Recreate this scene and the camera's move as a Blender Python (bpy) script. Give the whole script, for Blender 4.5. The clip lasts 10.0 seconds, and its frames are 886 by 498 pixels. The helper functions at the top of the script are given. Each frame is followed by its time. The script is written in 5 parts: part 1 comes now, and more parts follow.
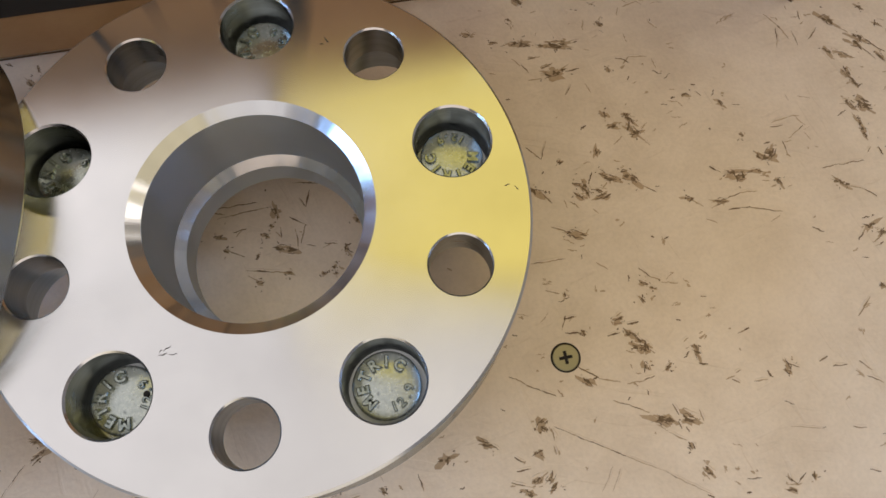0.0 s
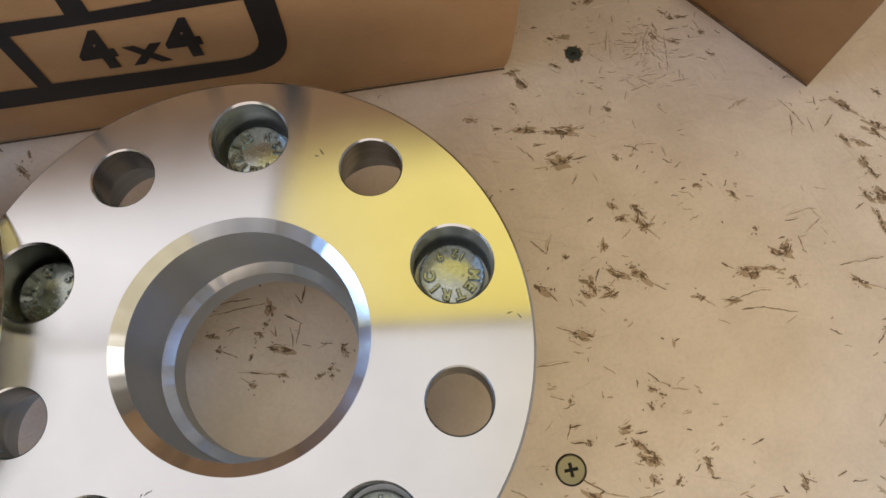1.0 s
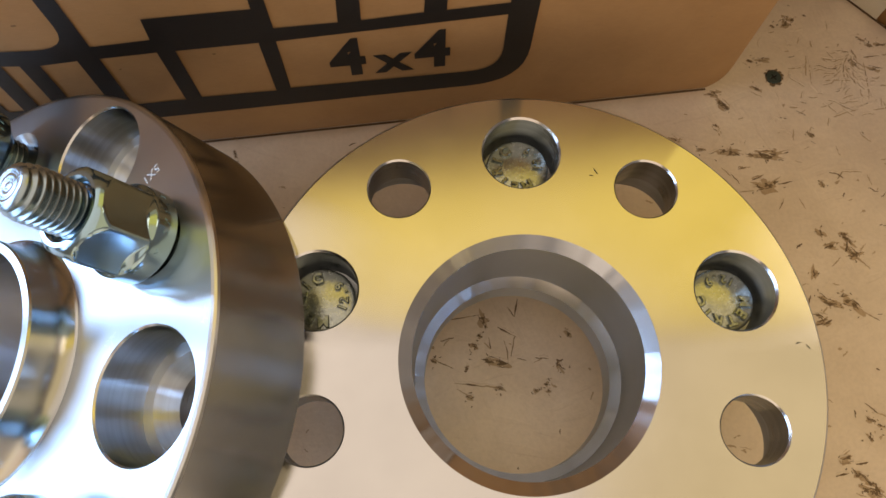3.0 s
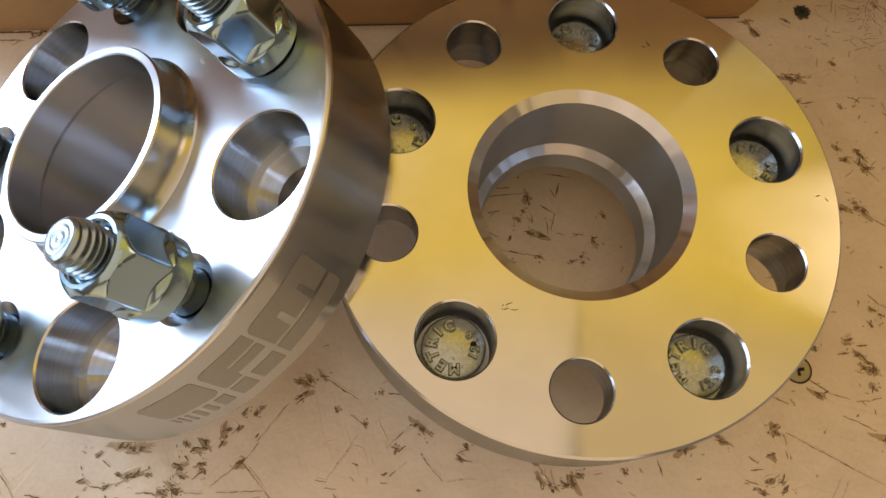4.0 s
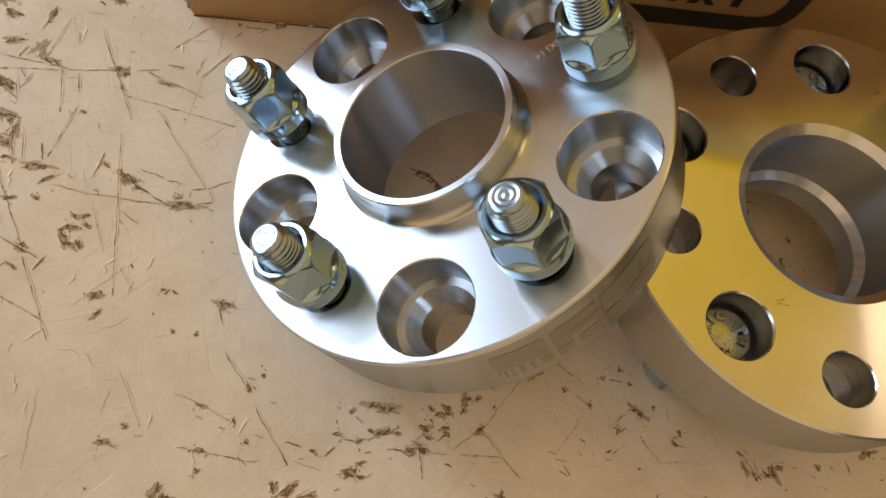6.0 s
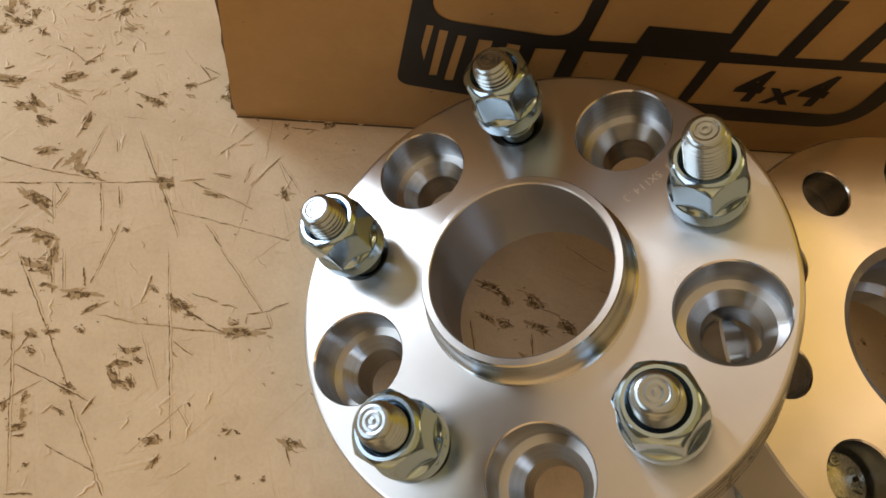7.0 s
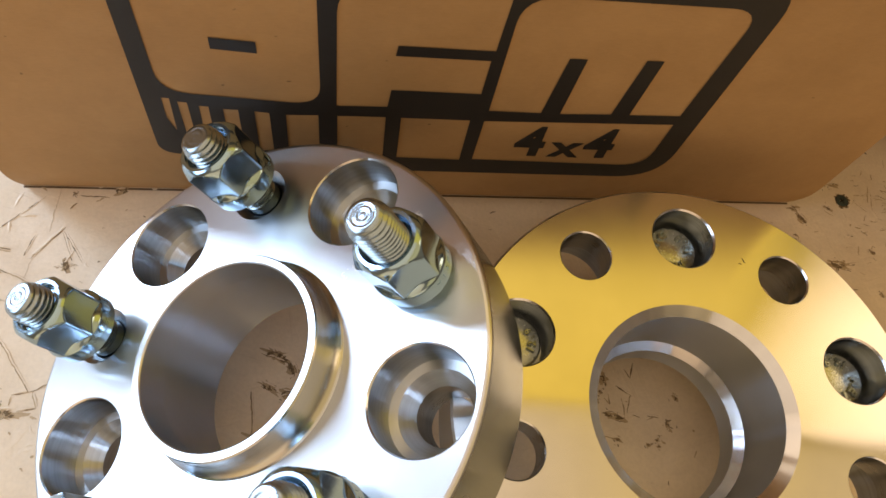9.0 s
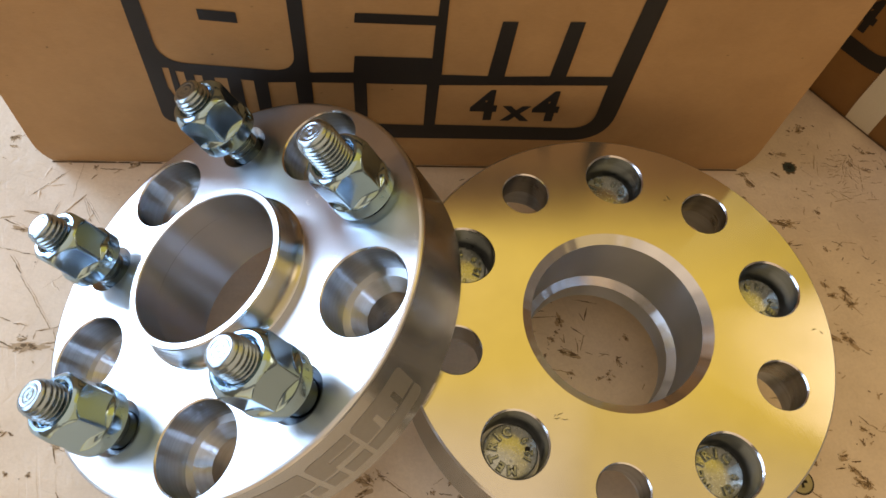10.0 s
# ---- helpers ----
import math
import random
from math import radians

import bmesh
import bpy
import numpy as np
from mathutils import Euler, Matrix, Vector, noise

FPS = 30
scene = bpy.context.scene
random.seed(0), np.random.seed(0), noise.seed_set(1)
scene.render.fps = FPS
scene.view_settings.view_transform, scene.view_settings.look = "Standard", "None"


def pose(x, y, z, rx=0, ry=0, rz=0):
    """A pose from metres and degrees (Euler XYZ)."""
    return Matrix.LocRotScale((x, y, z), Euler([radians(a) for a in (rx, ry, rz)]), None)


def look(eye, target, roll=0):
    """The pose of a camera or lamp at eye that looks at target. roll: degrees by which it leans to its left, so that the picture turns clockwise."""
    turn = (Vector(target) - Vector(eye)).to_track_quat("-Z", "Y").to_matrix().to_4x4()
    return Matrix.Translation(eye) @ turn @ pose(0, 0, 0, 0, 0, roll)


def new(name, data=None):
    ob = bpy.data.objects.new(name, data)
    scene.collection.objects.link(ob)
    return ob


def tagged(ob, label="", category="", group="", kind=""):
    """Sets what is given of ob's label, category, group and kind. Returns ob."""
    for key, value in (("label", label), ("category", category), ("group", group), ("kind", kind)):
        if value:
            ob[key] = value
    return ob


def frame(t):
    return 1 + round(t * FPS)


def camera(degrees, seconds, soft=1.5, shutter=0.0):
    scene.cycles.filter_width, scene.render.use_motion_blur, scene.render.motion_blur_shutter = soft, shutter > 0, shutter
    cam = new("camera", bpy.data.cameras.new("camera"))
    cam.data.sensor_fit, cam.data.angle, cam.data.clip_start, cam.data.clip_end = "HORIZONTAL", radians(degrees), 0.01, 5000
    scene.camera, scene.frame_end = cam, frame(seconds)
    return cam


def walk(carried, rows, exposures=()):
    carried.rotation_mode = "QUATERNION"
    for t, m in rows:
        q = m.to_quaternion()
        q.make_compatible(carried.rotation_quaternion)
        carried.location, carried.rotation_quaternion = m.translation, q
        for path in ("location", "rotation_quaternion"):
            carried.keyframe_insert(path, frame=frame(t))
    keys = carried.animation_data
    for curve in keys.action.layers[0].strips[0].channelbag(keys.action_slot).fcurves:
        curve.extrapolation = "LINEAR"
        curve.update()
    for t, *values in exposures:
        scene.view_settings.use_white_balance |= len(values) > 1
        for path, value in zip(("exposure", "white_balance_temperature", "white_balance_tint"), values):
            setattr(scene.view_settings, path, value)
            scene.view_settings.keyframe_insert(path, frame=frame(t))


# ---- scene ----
cam = camera(63.11, 10.0, 1.6)
PATH = [
    (0, (0.04551, -0.07122, 0.24135), (0.05749, 0.08302, -0.23411), 1.19),
    (0.5, (0.05437, -0.05523, 0.24247), (0.06409, 0.10414, -0.23135), 0.19),
    (1, (0.04920, -0.03973, 0.24157), (0.05694, 0.12264, -0.23127), -0.05),
    (1.5, (0.03397, -0.01990, 0.24135), (0.03963, 0.14358, -0.23114), 0.01),
    (2, (0.01537, -0.00999, 0.23908), (0.02025, 0.15075, -0.23436), 0.61),
    (2.5, (-0.00378, -0.01397, 0.23974), (-0.00083, 0.14623, -0.23389), 0.49),
    (3, (-0.02344, -0.03288, 0.24285), (-0.01885, 0.12945, -0.23004), 1.56),
    (3.2, (-0.02893, -0.04520, 0.24559), (-0.02440, 0.11820, -0.22693), 1.88),
    (4.3, (-0.04408, -0.09984, 0.25386), (-0.03821, 0.07587, -0.21421), 8.07),
    (4.5, (-0.04709, -0.10362, 0.25854), (-0.04252, 0.07656, -0.20784), 8.78),
    (5, (-0.07095, -0.10390, 0.25979), (-0.06401, 0.08439, -0.20335), 11.28),
    (5.5, (-0.09970, -0.11986, 0.25943), (-0.08187, 0.07383, -0.20118), 14.71),
    (5.7, (-0.11541, -0.12472, 0.26052), (-0.09269, 0.07024, -0.19935), 16.09),
    (6.8, (-0.17684, -0.09622, 0.25900), (-0.13588, 0.10583, -0.19652), 19.62),
    (7, (-0.18000, -0.08259, 0.25791), (-0.13438, 0.12005, -0.19690), 20.40),
    (7.5, (-0.18367, -0.05171, 0.25880), (-0.13033, 0.15396, -0.19382), 21.06),
    (8, (-0.16938, -0.03045, 0.26027), (-0.11118, 0.17799, -0.19047), 21.35),
    (8.5, (-0.13366, -0.03430, 0.26112), (-0.08118, 0.17489, -0.18997), 19.85),
    (9, (-0.09805, -0.05496, 0.26928), (-0.05907, 0.15737, -0.18172), 16.45),
    (9.5, (-0.07553, -0.07952, 0.27855), (-0.05256, 0.14335, -0.16844), 12.14),
    (10, (-0.06690, -0.10241, 0.28560), (-0.05714, 0.13703, -0.15323), 8.38),
]
# the film camera's own drift in brightness (stops) and white balance (kelvin, tint)
EXPOSURES = [(0.0, 0.16, 6150, 11), (1.0, 0.30, 6100, 10), (2.5, 0.36, 6000, 9), (3.0, 0.12, 7800, 14), (4.5, -0.28, 9900, 17), (5.5, -0.47, 9900, 14), (7.0, -0.75, 17000, 19), (7.5, -0.57, 17500, 20), (8.0, -0.16, 11600, 15), (8.5, -0.03, 10200, 14), (9.5, 0.0, 10200, 17), (10.0, -0.11, 9300, 15)]
walk(cam, [(t, look(eye, target, roll)) for t, eye, target, roll in PATH], EXPOSURES)


# ---------------------------------------------------------------- world and light
# z = 0 is the bench surface; the room's floor is 0.9 m below it.
world = bpy.data.worlds.new("sky")
scene.world = world
world.use_nodes = True
wn = world.node_tree
sky = wn.nodes.new("ShaderNodeTexSky")
sky.sky_type = "NISHITA"
sky.sun_disc = False
sky.sun_elevation, sky.sun_rotation = radians(35), radians(300)
wn.links.new(sky.outputs[0], wn.nodes["Background"].inputs[0])
wn.nodes["Background"].inputs[1].default_value = 0.08


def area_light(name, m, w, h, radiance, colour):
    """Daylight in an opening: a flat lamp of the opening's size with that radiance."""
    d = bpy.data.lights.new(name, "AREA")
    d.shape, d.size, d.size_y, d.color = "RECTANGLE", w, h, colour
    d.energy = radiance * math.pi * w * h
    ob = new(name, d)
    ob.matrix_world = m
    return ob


WIN = (0.46, 1.06, 0.10, 1.10)      # the window in the west wall: y from, y to, z from, z to
WIN_B = (-0.78, 0.30, 0.26, 1.12)   # a second, shaded window beside it
# Unseen roof lights, added as stand-ins for what the turned metal reflects.
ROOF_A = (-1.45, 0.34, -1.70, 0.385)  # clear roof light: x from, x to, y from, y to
ROOF_B = (-0.36, 1.19, 0.395, 1.16)  # yellow roof light, for the gold reflection
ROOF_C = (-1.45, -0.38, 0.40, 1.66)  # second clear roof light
ROOF_D = (1.20, 1.86, 0.395, 1.02)  # third clear roof light, strengthened to lift the bench's right side
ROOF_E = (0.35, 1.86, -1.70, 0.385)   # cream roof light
ROOF_F = (-0.36, 1.19, 1.17, 1.66)    # dim yellow roof light, for the olive reflection
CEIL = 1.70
area_light("window_light", look((-1.53, (WIN[0] + WIN[1]) / 2, (WIN[2] + WIN[3]) / 2), (0, (WIN[0] + WIN[1]) / 2, (WIN[2] + WIN[3]) / 2)),
           WIN[1] - WIN[0], WIN[3] - WIN[2], 28.0, (0.31, 0.555, 1.0))
area_light("shaded_window_light", look((-1.53, (WIN_B[0] + WIN_B[1]) / 2, (WIN_B[2] + WIN_B[3]) / 2), (0, (WIN_B[0] + WIN_B[1]) / 2, (WIN_B[2] + WIN_B[3]) / 2)),
           WIN_B[1] - WIN_B[0], WIN_B[3] - WIN_B[2], 6.8, (0.34, 0.58, 1.0))
area_light("added_roof_clear", pose((ROOF_A[0] + ROOF_A[1]) / 2, (ROOF_A[2] + ROOF_A[3]) / 2, CEIL + 0.04), ROOF_A[1] - ROOF_A[0], ROOF_A[3] - ROOF_A[2], 0.81, (1.0, 0.85, 0.645))
area_light("added_roof_yellow", pose((ROOF_B[0] + ROOF_B[1]) / 2, (ROOF_B[2] + ROOF_B[3]) / 2, CEIL + 0.04), ROOF_B[1] - ROOF_B[0], ROOF_B[3] - ROOF_B[2], 0.93, (1.0, 0.715, 0.003))
area_light("added_roof_end", pose((ROOF_D[0] + ROOF_D[1]) / 2, (ROOF_D[2] + ROOF_D[3]) / 2, CEIL + 0.04), ROOF_D[1] - ROOF_D[0], ROOF_D[3] - ROOF_D[2], 2.8, (1.0, 0.86, 0.68))
area_light("added_roof_cream", pose((ROOF_E[0] + ROOF_E[1]) / 2, (ROOF_E[2] + ROOF_E[3]) / 2, CEIL + 0.04), ROOF_E[1] - ROOF_E[0], ROOF_E[3] - ROOF_E[2], 0.70, (1.0, 0.765, 0.31))
area_light("added_roof_dim", pose((ROOF_F[0] + ROOF_F[1]) / 2, (ROOF_F[2] + ROOF_F[3]) / 2, CEIL + 0.04), ROOF_F[1] - ROOF_F[0], ROOF_F[3] - ROOF_F[2], 0.36, (1.0, 0.70, 0.10))
area_light("added_roof_side", pose((ROOF_C[0] + ROOF_C[1]) / 2, (ROOF_C[2] + ROOF_C[3]) / 2, CEIL + 0.04), ROOF_C[1] - ROOF_C[0], ROOF_C[3] - ROOF_C[2], 0.81, (1.0, 0.85, 0.645))

FILL_OPENING = (-1.46, 1.0, -0.85, 1.30)    # unseen opening in the south wall, behind the camera, added as fill: x from, x to, z from, z to
area_light("south_fill_light", look(((FILL_OPENING[0] + FILL_OPENING[1]) / 2, -1.83, (FILL_OPENING[2] + FILL_OPENING[3]) / 2), ((FILL_OPENING[0] + FILL_OPENING[1]) / 2, 0, (FILL_OPENING[2] + FILL_OPENING[3]) / 2)),
           FILL_OPENING[1] - FILL_OPENING[0], FILL_OPENING[3] - FILL_OPENING[2], 0.84, (1.0, 0.71, 0.40))


# ---------------------------------------------------------------- materials
def material(name):
    m = bpy.data.materials.new(name)
    m.use_nodes = True
    return m, m.node_tree, m.node_tree.nodes["Principled BSDF"]


def node(nt, kind, **values):
    n = nt.nodes.new("ShaderNode" + kind)
    for k, v in values.items():
        n.inputs[k.replace("_", " ")].default_value = v
    return n


def ramp(nt, fac, *stops):
    n = nt.nodes.new("ShaderNodeValToRGB")
    e = n.color_ramp.elements
    while len(e) < len(stops):
        e.new(0.5)
    for el, (p, c) in zip(e, stops):
        el.position, el.color = p, (*c, 1)
    nt.links.new(fac, n.inputs[0])
    return n.outputs[0]


def grey(v):
    return (v, v, v)


def mix(nt, fac, a, b, mode="MIX"):
    n = nt.nodes.new("ShaderNodeMix")
    n.data_type, n.blend_type = "RGBA", mode
    for i, v in ((0, fac), (6, a), (7, b)):
        if isinstance(v, bpy.types.NodeSocket):
            nt.links.new(v, n.inputs[i])
        else:
            n.inputs[i].default_value = v if i == 0 else (*v, 1)
    return n.outputs[2]


def math_node(nt, op, a, b=0.0):
    n = nt.nodes.new("ShaderNodeMath")
    n.operation = op
    for i, v in enumerate((a, b)):
        if isinstance(v, bpy.types.NodeSocket):
            nt.links.new(v, n.inputs[i])
        else:
            n.inputs[i].default_value = v
    return n.outputs[0]


def coords(nt, scale=(1, 1, 1), turn=0.0):
    out = nt.nodes.new("ShaderNodeTexCoord").outputs["Object"]
    for key, value in (("Rotation", (0, 0, radians(turn))), ("Scale", scale)):
        mp = nt.nodes.new("ShaderNodeMapping")
        mp.inputs[key].default_value = value
        nt.links.new(out, mp.inputs[0])
        out = mp.outputs[0]
    return out


def noise_tex(nt, vec, scale, detail=4.0, rough=0.55):
    n = node(nt, "TexNoise", Scale=scale, Detail=detail, Roughness=rough)
    nt.links.new(vec, n.inputs["Vector"])
    return n.outputs["Fac"]


def bump(nt, bsdf, height, strength, distance):
    b = node(nt, "Bump", Strength=strength, Distance=distance)
    nt.links.new(height, b.inputs["Height"])
    nt.links.new(b.outputs[0], bsdf.inputs["Normal"])


def turned_metal(name, colour, rough, aniso, grooves, haze=0.20):
    """Lathe-turned metal: fine rings round the local z axis and a reflection drawn out across them."""
    m, nt, p = material(name)
    v = coords(nt)
    sep = nt.nodes.new("ShaderNodeSeparateXYZ")
    nt.links.new(v, sep.inputs[0])
    r = math_node(nt, "SQRT", math_node(nt, "ADD", math_node(nt, "POWER", sep.outputs[0], 2.0), math_node(nt, "POWER", sep.outputs[1], 2.0)))
    rz = math_node(nt, "ADD", r, sep.outputs[2])
    ring = nt.nodes.new("ShaderNodeTexNoise")
    ring.noise_dimensions = "1D"
    ring.inputs["Scale"].default_value, ring.inputs["Detail"].default_value = grooves, 3.0
    nt.links.new(rz, ring.inputs["W"])
    smear = noise_tex(nt, v, 38.0, 5.0)
    nt.links.new(mix(nt, 1.0, colour, ramp(nt, smear, (0.3, grey(0.90)), (0.7, grey(1.0))), "MULTIPLY"), p.inputs["Base Color"])
    nt.links.new(math_node(nt, "ADD", math_node(nt, "MULTIPLY", ring.outputs["Fac"], 0.02), math_node(nt, "ADD", math_node(nt, "MULTIPLY", smear, 0.06), rough - 0.05)), p.inputs["Roughness"])
    p.inputs["Metallic"].default_value = 1.0
    tan = nt.nodes.new("ShaderNodeTangent")
    tan.direction_type, tan.axis = "RADIAL", "Z"
    g = nt.nodes.new("ShaderNodeBsdfAnisotropic")
    g.distribution = "BECKMANN"
    g.inputs["Anisotropy"].default_value = aniso
    for a, b in ((p.inputs["Base Color"], "Color"), (p.inputs["Roughness"], "Roughness")):
        nt.links.new(a.links[0].from_socket, g.inputs[b])
    nt.links.new(tan.outputs[0], g.inputs["Tangent"])
    bump(nt, p, ring.outputs["Fac"], 0.004, 0.00004)
    nt.links.new(p.inputs["Normal"].links[0].from_socket, g.inputs["Normal"])
    both = nt.nodes.new("ShaderNodeMixShader")
    both.inputs[0].default_value = haze
    nt.links.new(g.outputs[0], both.inputs[1])
    nt.links.remove(p.inputs["Roughness"].links[0])
    p.inputs["Roughness"].default_value = 0.30
    nt.links.new(p.outputs[0], both.inputs[2])
    nt.links.new(both.outputs[0], nt.nodes["Material Output"].inputs[0])
    return m


ALU = turned_metal("turned_aluminium", (0.70, 0.70, 0.71), 0.168, 0.70, 4200.0, 0.012)
ALU_FRONT = turned_metal("coarser_turned_aluminium", (0.665, 0.695, 0.735), 0.30, 0.64, 5200.0)
# Darker copy for rim and boss: the rim's shaded reflections are in its colour.
ALU_DARKENED = turned_metal("darkened_turned_aluminium", (0.54, 0.565, 0.575), 0.25, 0.40, 5200.0)


def bored_metal(name, low, high, rough, aniso):
    """Drilled and bored aluminium: fine rings round the hole and a reflection drawn out along it."""
    m, nt, p = material(name)
    rings = noise_tex(nt, coords(nt, (60, 60, 4200)), 1.0, 2.0)
    steps = noise_tex(nt, coords(nt, (8, 8, 900)), 1.0, 2.0)
    smear = noise_tex(nt, coords(nt, (1, 1, 0.5)), 70.0, 4.0)
    c = mix(nt, smear, low, high)
    c = mix(nt, 1.0, c, ramp(nt, steps, (0.35, grey(0.86)), (0.62, grey(1.0))), "MULTIPLY")
    g = nt.nodes.new("ShaderNodeBsdfAnisotropic")
    g.distribution = "BECKMANN"
    nt.links.new(c, g.inputs["Color"])
    nt.links.new(math_node(nt, "ADD", math_node(nt, "MULTIPLY", rings, 0.02), math_node(nt, "ADD", math_node(nt, "MULTIPLY", smear, 0.05), rough - 0.035)), g.inputs["Roughness"])
    g.inputs["Anisotropy"].default_value = aniso
    tan = nt.nodes.new("ShaderNodeTangent")
    tan.direction_type, tan.uv_map = "UV_MAP", "round_hole"
    nt.links.new(tan.outputs[0], g.inputs["Tangent"])
    bump(nt, p, rings, 0.35, 0.00010)
    nt.links.new(p.inputs["Normal"].links[0].from_socket, g.inputs["Normal"])
    nt.links.new(g.outputs[0], nt.nodes["Material Output"].inputs[0])
    return m


BORED = turned_metal("bored_aluminium", (0.54, 0.60, 0.68), 0.42, 0.66, 4400.0)
DRILLED = bored_metal("drilled_aluminium", (0.43, 0.445, 0.46), (0.50, 0.515, 0.53), 0.28, 0.6)
COUNTERBORE = bored_metal("counterbored_aluminium", (0.46, 0.50, 0.54), (0.66, 0.70, 0.74), 0.30, 0.7)


def chamfer_metal(name, colour, rough):
    """A turned chamfer: polished, with chatter from the tool in short facets round the axis."""
    m, nt, p = material(name)
    v = coords(nt)
    sep = nt.nodes.new("ShaderNodeSeparateXYZ")
    nt.links.new(v, sep.inputs[0])
    angle = math_node(nt, "ARCTAN2", sep.outputs[1], sep.outputs[0])
    chatter = nt.nodes.new("ShaderNodeTexNoise")
    chatter.noise_dimensions = "1D"
    chatter.inputs["Scale"].default_value, chatter.inputs["Detail"].default_value = 3.2, 1.0
    nt.links.new(angle, chatter.inputs["W"])
    nt.links.new(ramp(nt, chatter.outputs["Fac"], (0.3, tuple(c * 0.84 for c in colour)), (0.7, colour)), p.inputs["Base Color"])
    nt.links.new(math_node(nt, "ADD", math_node(nt, "MULTIPLY", chatter.outputs["Fac"], 0.12), rough - 0.05), p.inputs["Roughness"])
    p.inputs["Metallic"].default_value = 1.0
    bump(nt, p, chatter.outputs["Fac"], 0.15, 0.004)
    return m


CHAMFER = chamfer_metal("turned_chamfer", (0.72, 0.73, 0.76), 0.19)


def plated(name, colour, rough):
    m, nt, p = material(name)
    v = coords(nt)
    s = noise_tex(nt, v, 160.0, 4.0)
    big = noise_tex(nt, v, 45.0, 2.0)
    nt.links.new(mix(nt, big, colour, tuple(c * f for c, f in zip(colour, (0.86, 0.98, 1.04)))), p.inputs["Base Color"])
    nt.links.new(math_node(nt, "ADD", math_node(nt, "MULTIPLY", s, 0.16), rough - 0.06), p.inputs["Roughness"])
    p.inputs["Metallic"].default_value = 1.0
    bump(nt, p, s, 0.15, 0.00015)
    return m


ZINC = plated("zinc_plating", (0.38, 0.53, 0.62), 0.13)
ZINC_STUD = plated("zinc_plated_thread", (0.37, 0.43, 0.46), 0.22)


def forged(name, low, high):
    """Plated forged steel: mottled, pitted and a little greasy."""
    m, nt, p = material(name)
    a, b, pit = noise_tex(nt, coords(nt), 760.0, 5.0, 0.65), noise_tex(nt, coords(nt), 1900.0, 3.0), noise_tex(nt, coords(nt), 800.0, 2.0)
    c = mix(nt, ramp(nt, a, (0.36, grey(0.0)), (0.62, grey(1.0))), low, high)
    nt.links.new(mix(nt, 1.0, c, ramp(nt, pit, (0.28, grey(0.6)), (0.36, grey(1.0))), "MULTIPLY"), p.inputs["Base Color"])
    nt.links.new(math_node(nt, "ADD", math_node(nt, "MULTIPLY", a, 0.25), 0.12), p.inputs["Roughness"])
    p.inputs["Metallic"].default_value = 1.0
    bump(nt, p, math_node(nt, "ADD", a, math_node(nt, "MULTIPLY", b, 0.35)), 0.13, 0.0003)
    return m


# Letters toned darker than the heads in place of shaded relief edges.
ZINC_LETTER = forged("darkened_plated_letters", (0.20, 0.23, 0.22), (0.36, 0.40, 0.38))
ZINC_DULL = forged("forged_plated_heads", (0.36, 0.40, 0.39), (0.47, 0.51, 0.49))
BRASS = plated("yellow_passivated_steel", (0.34, 0.29, 0.18), 0.45)
OLD_STEEL = plated("corroded_steel", (0.10, 0.12, 0.11), 0.60)


def etched_metal(name, colour, rough):
    m, nt, p = material(name)
    s = noise_tex(nt, coords(nt), 900.0, 2.0)
    nt.links.new(mix(nt, s, colour, tuple(c * 0.88 for c in colour)), p.inputs["Base Color"])
    p.inputs["Metallic"].default_value, p.inputs["Roughness"].default_value = 0.7, rough
    return m


ETCH = etched_metal("laser_etched_aluminium", (0.38, 0.385, 0.385), 0.40)
ETCH_PALE = etched_metal("pale_engraving", (0.88, 0.88, 0.88), 0.50)


def cardboard_material(name, colour):
    m, nt, p = material(name)
    fibre = noise_tex(nt, coords(nt, (60, 60, 420)), 6.0, 5.0, 0.7)
    blot = noise_tex(nt, coords(nt), 9.0, 3.0)
    flute = node(nt, "TexWave", Scale=42.0, Distortion=0.6, Detail=1.0)
    nt.links.new(coords(nt), flute.inputs["Vector"])
    c = mix(nt, fibre, tuple(v * 0.86 for v in colour), tuple(min(1, v * 1.10) for v in colour))
    c = mix(nt, 1.0, c, ramp(nt, blot, (0.3, grey(0.90)), (0.7, grey(1.04))), "MULTIPLY")
    c = mix(nt, 1.0, c, ramp(nt, noise_tex(nt, coords(nt, (1, 1, 1.6)), 210.0, 1.0), (0.795, grey(1.0)), (0.82, grey(0.5))), "MULTIPLY")
    c = mix(nt, 1.0, c, ramp(nt, noise_tex(nt, coords(nt), 48.0, 6.0, 0.7), (0.35, (0.92, 0.90, 0.88)), (0.65, grey(1.03))), "MULTIPLY")
    nt.links.new(c, p.inputs["Base Color"])
    p.inputs["Roughness"].default_value = 0.62
    p.inputs["Specular IOR Level"].default_value = 0.35
    bump(nt, p, math_node(nt, "ADD", math_node(nt, "MULTIPLY", flute.outputs["Fac"], 0.35), fibre), 0.18, 0.0004)
    return m


CARD = cardboard_material("kraft_cardboard", (0.465, 0.278, 0.134))
# Darker copy for the far carton: its shade is put into the colour.
CARD_SHADED = cardboard_material("shaded_kraft_cardboard", (0.26, 0.135, 0.048))
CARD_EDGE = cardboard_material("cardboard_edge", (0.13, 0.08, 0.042))


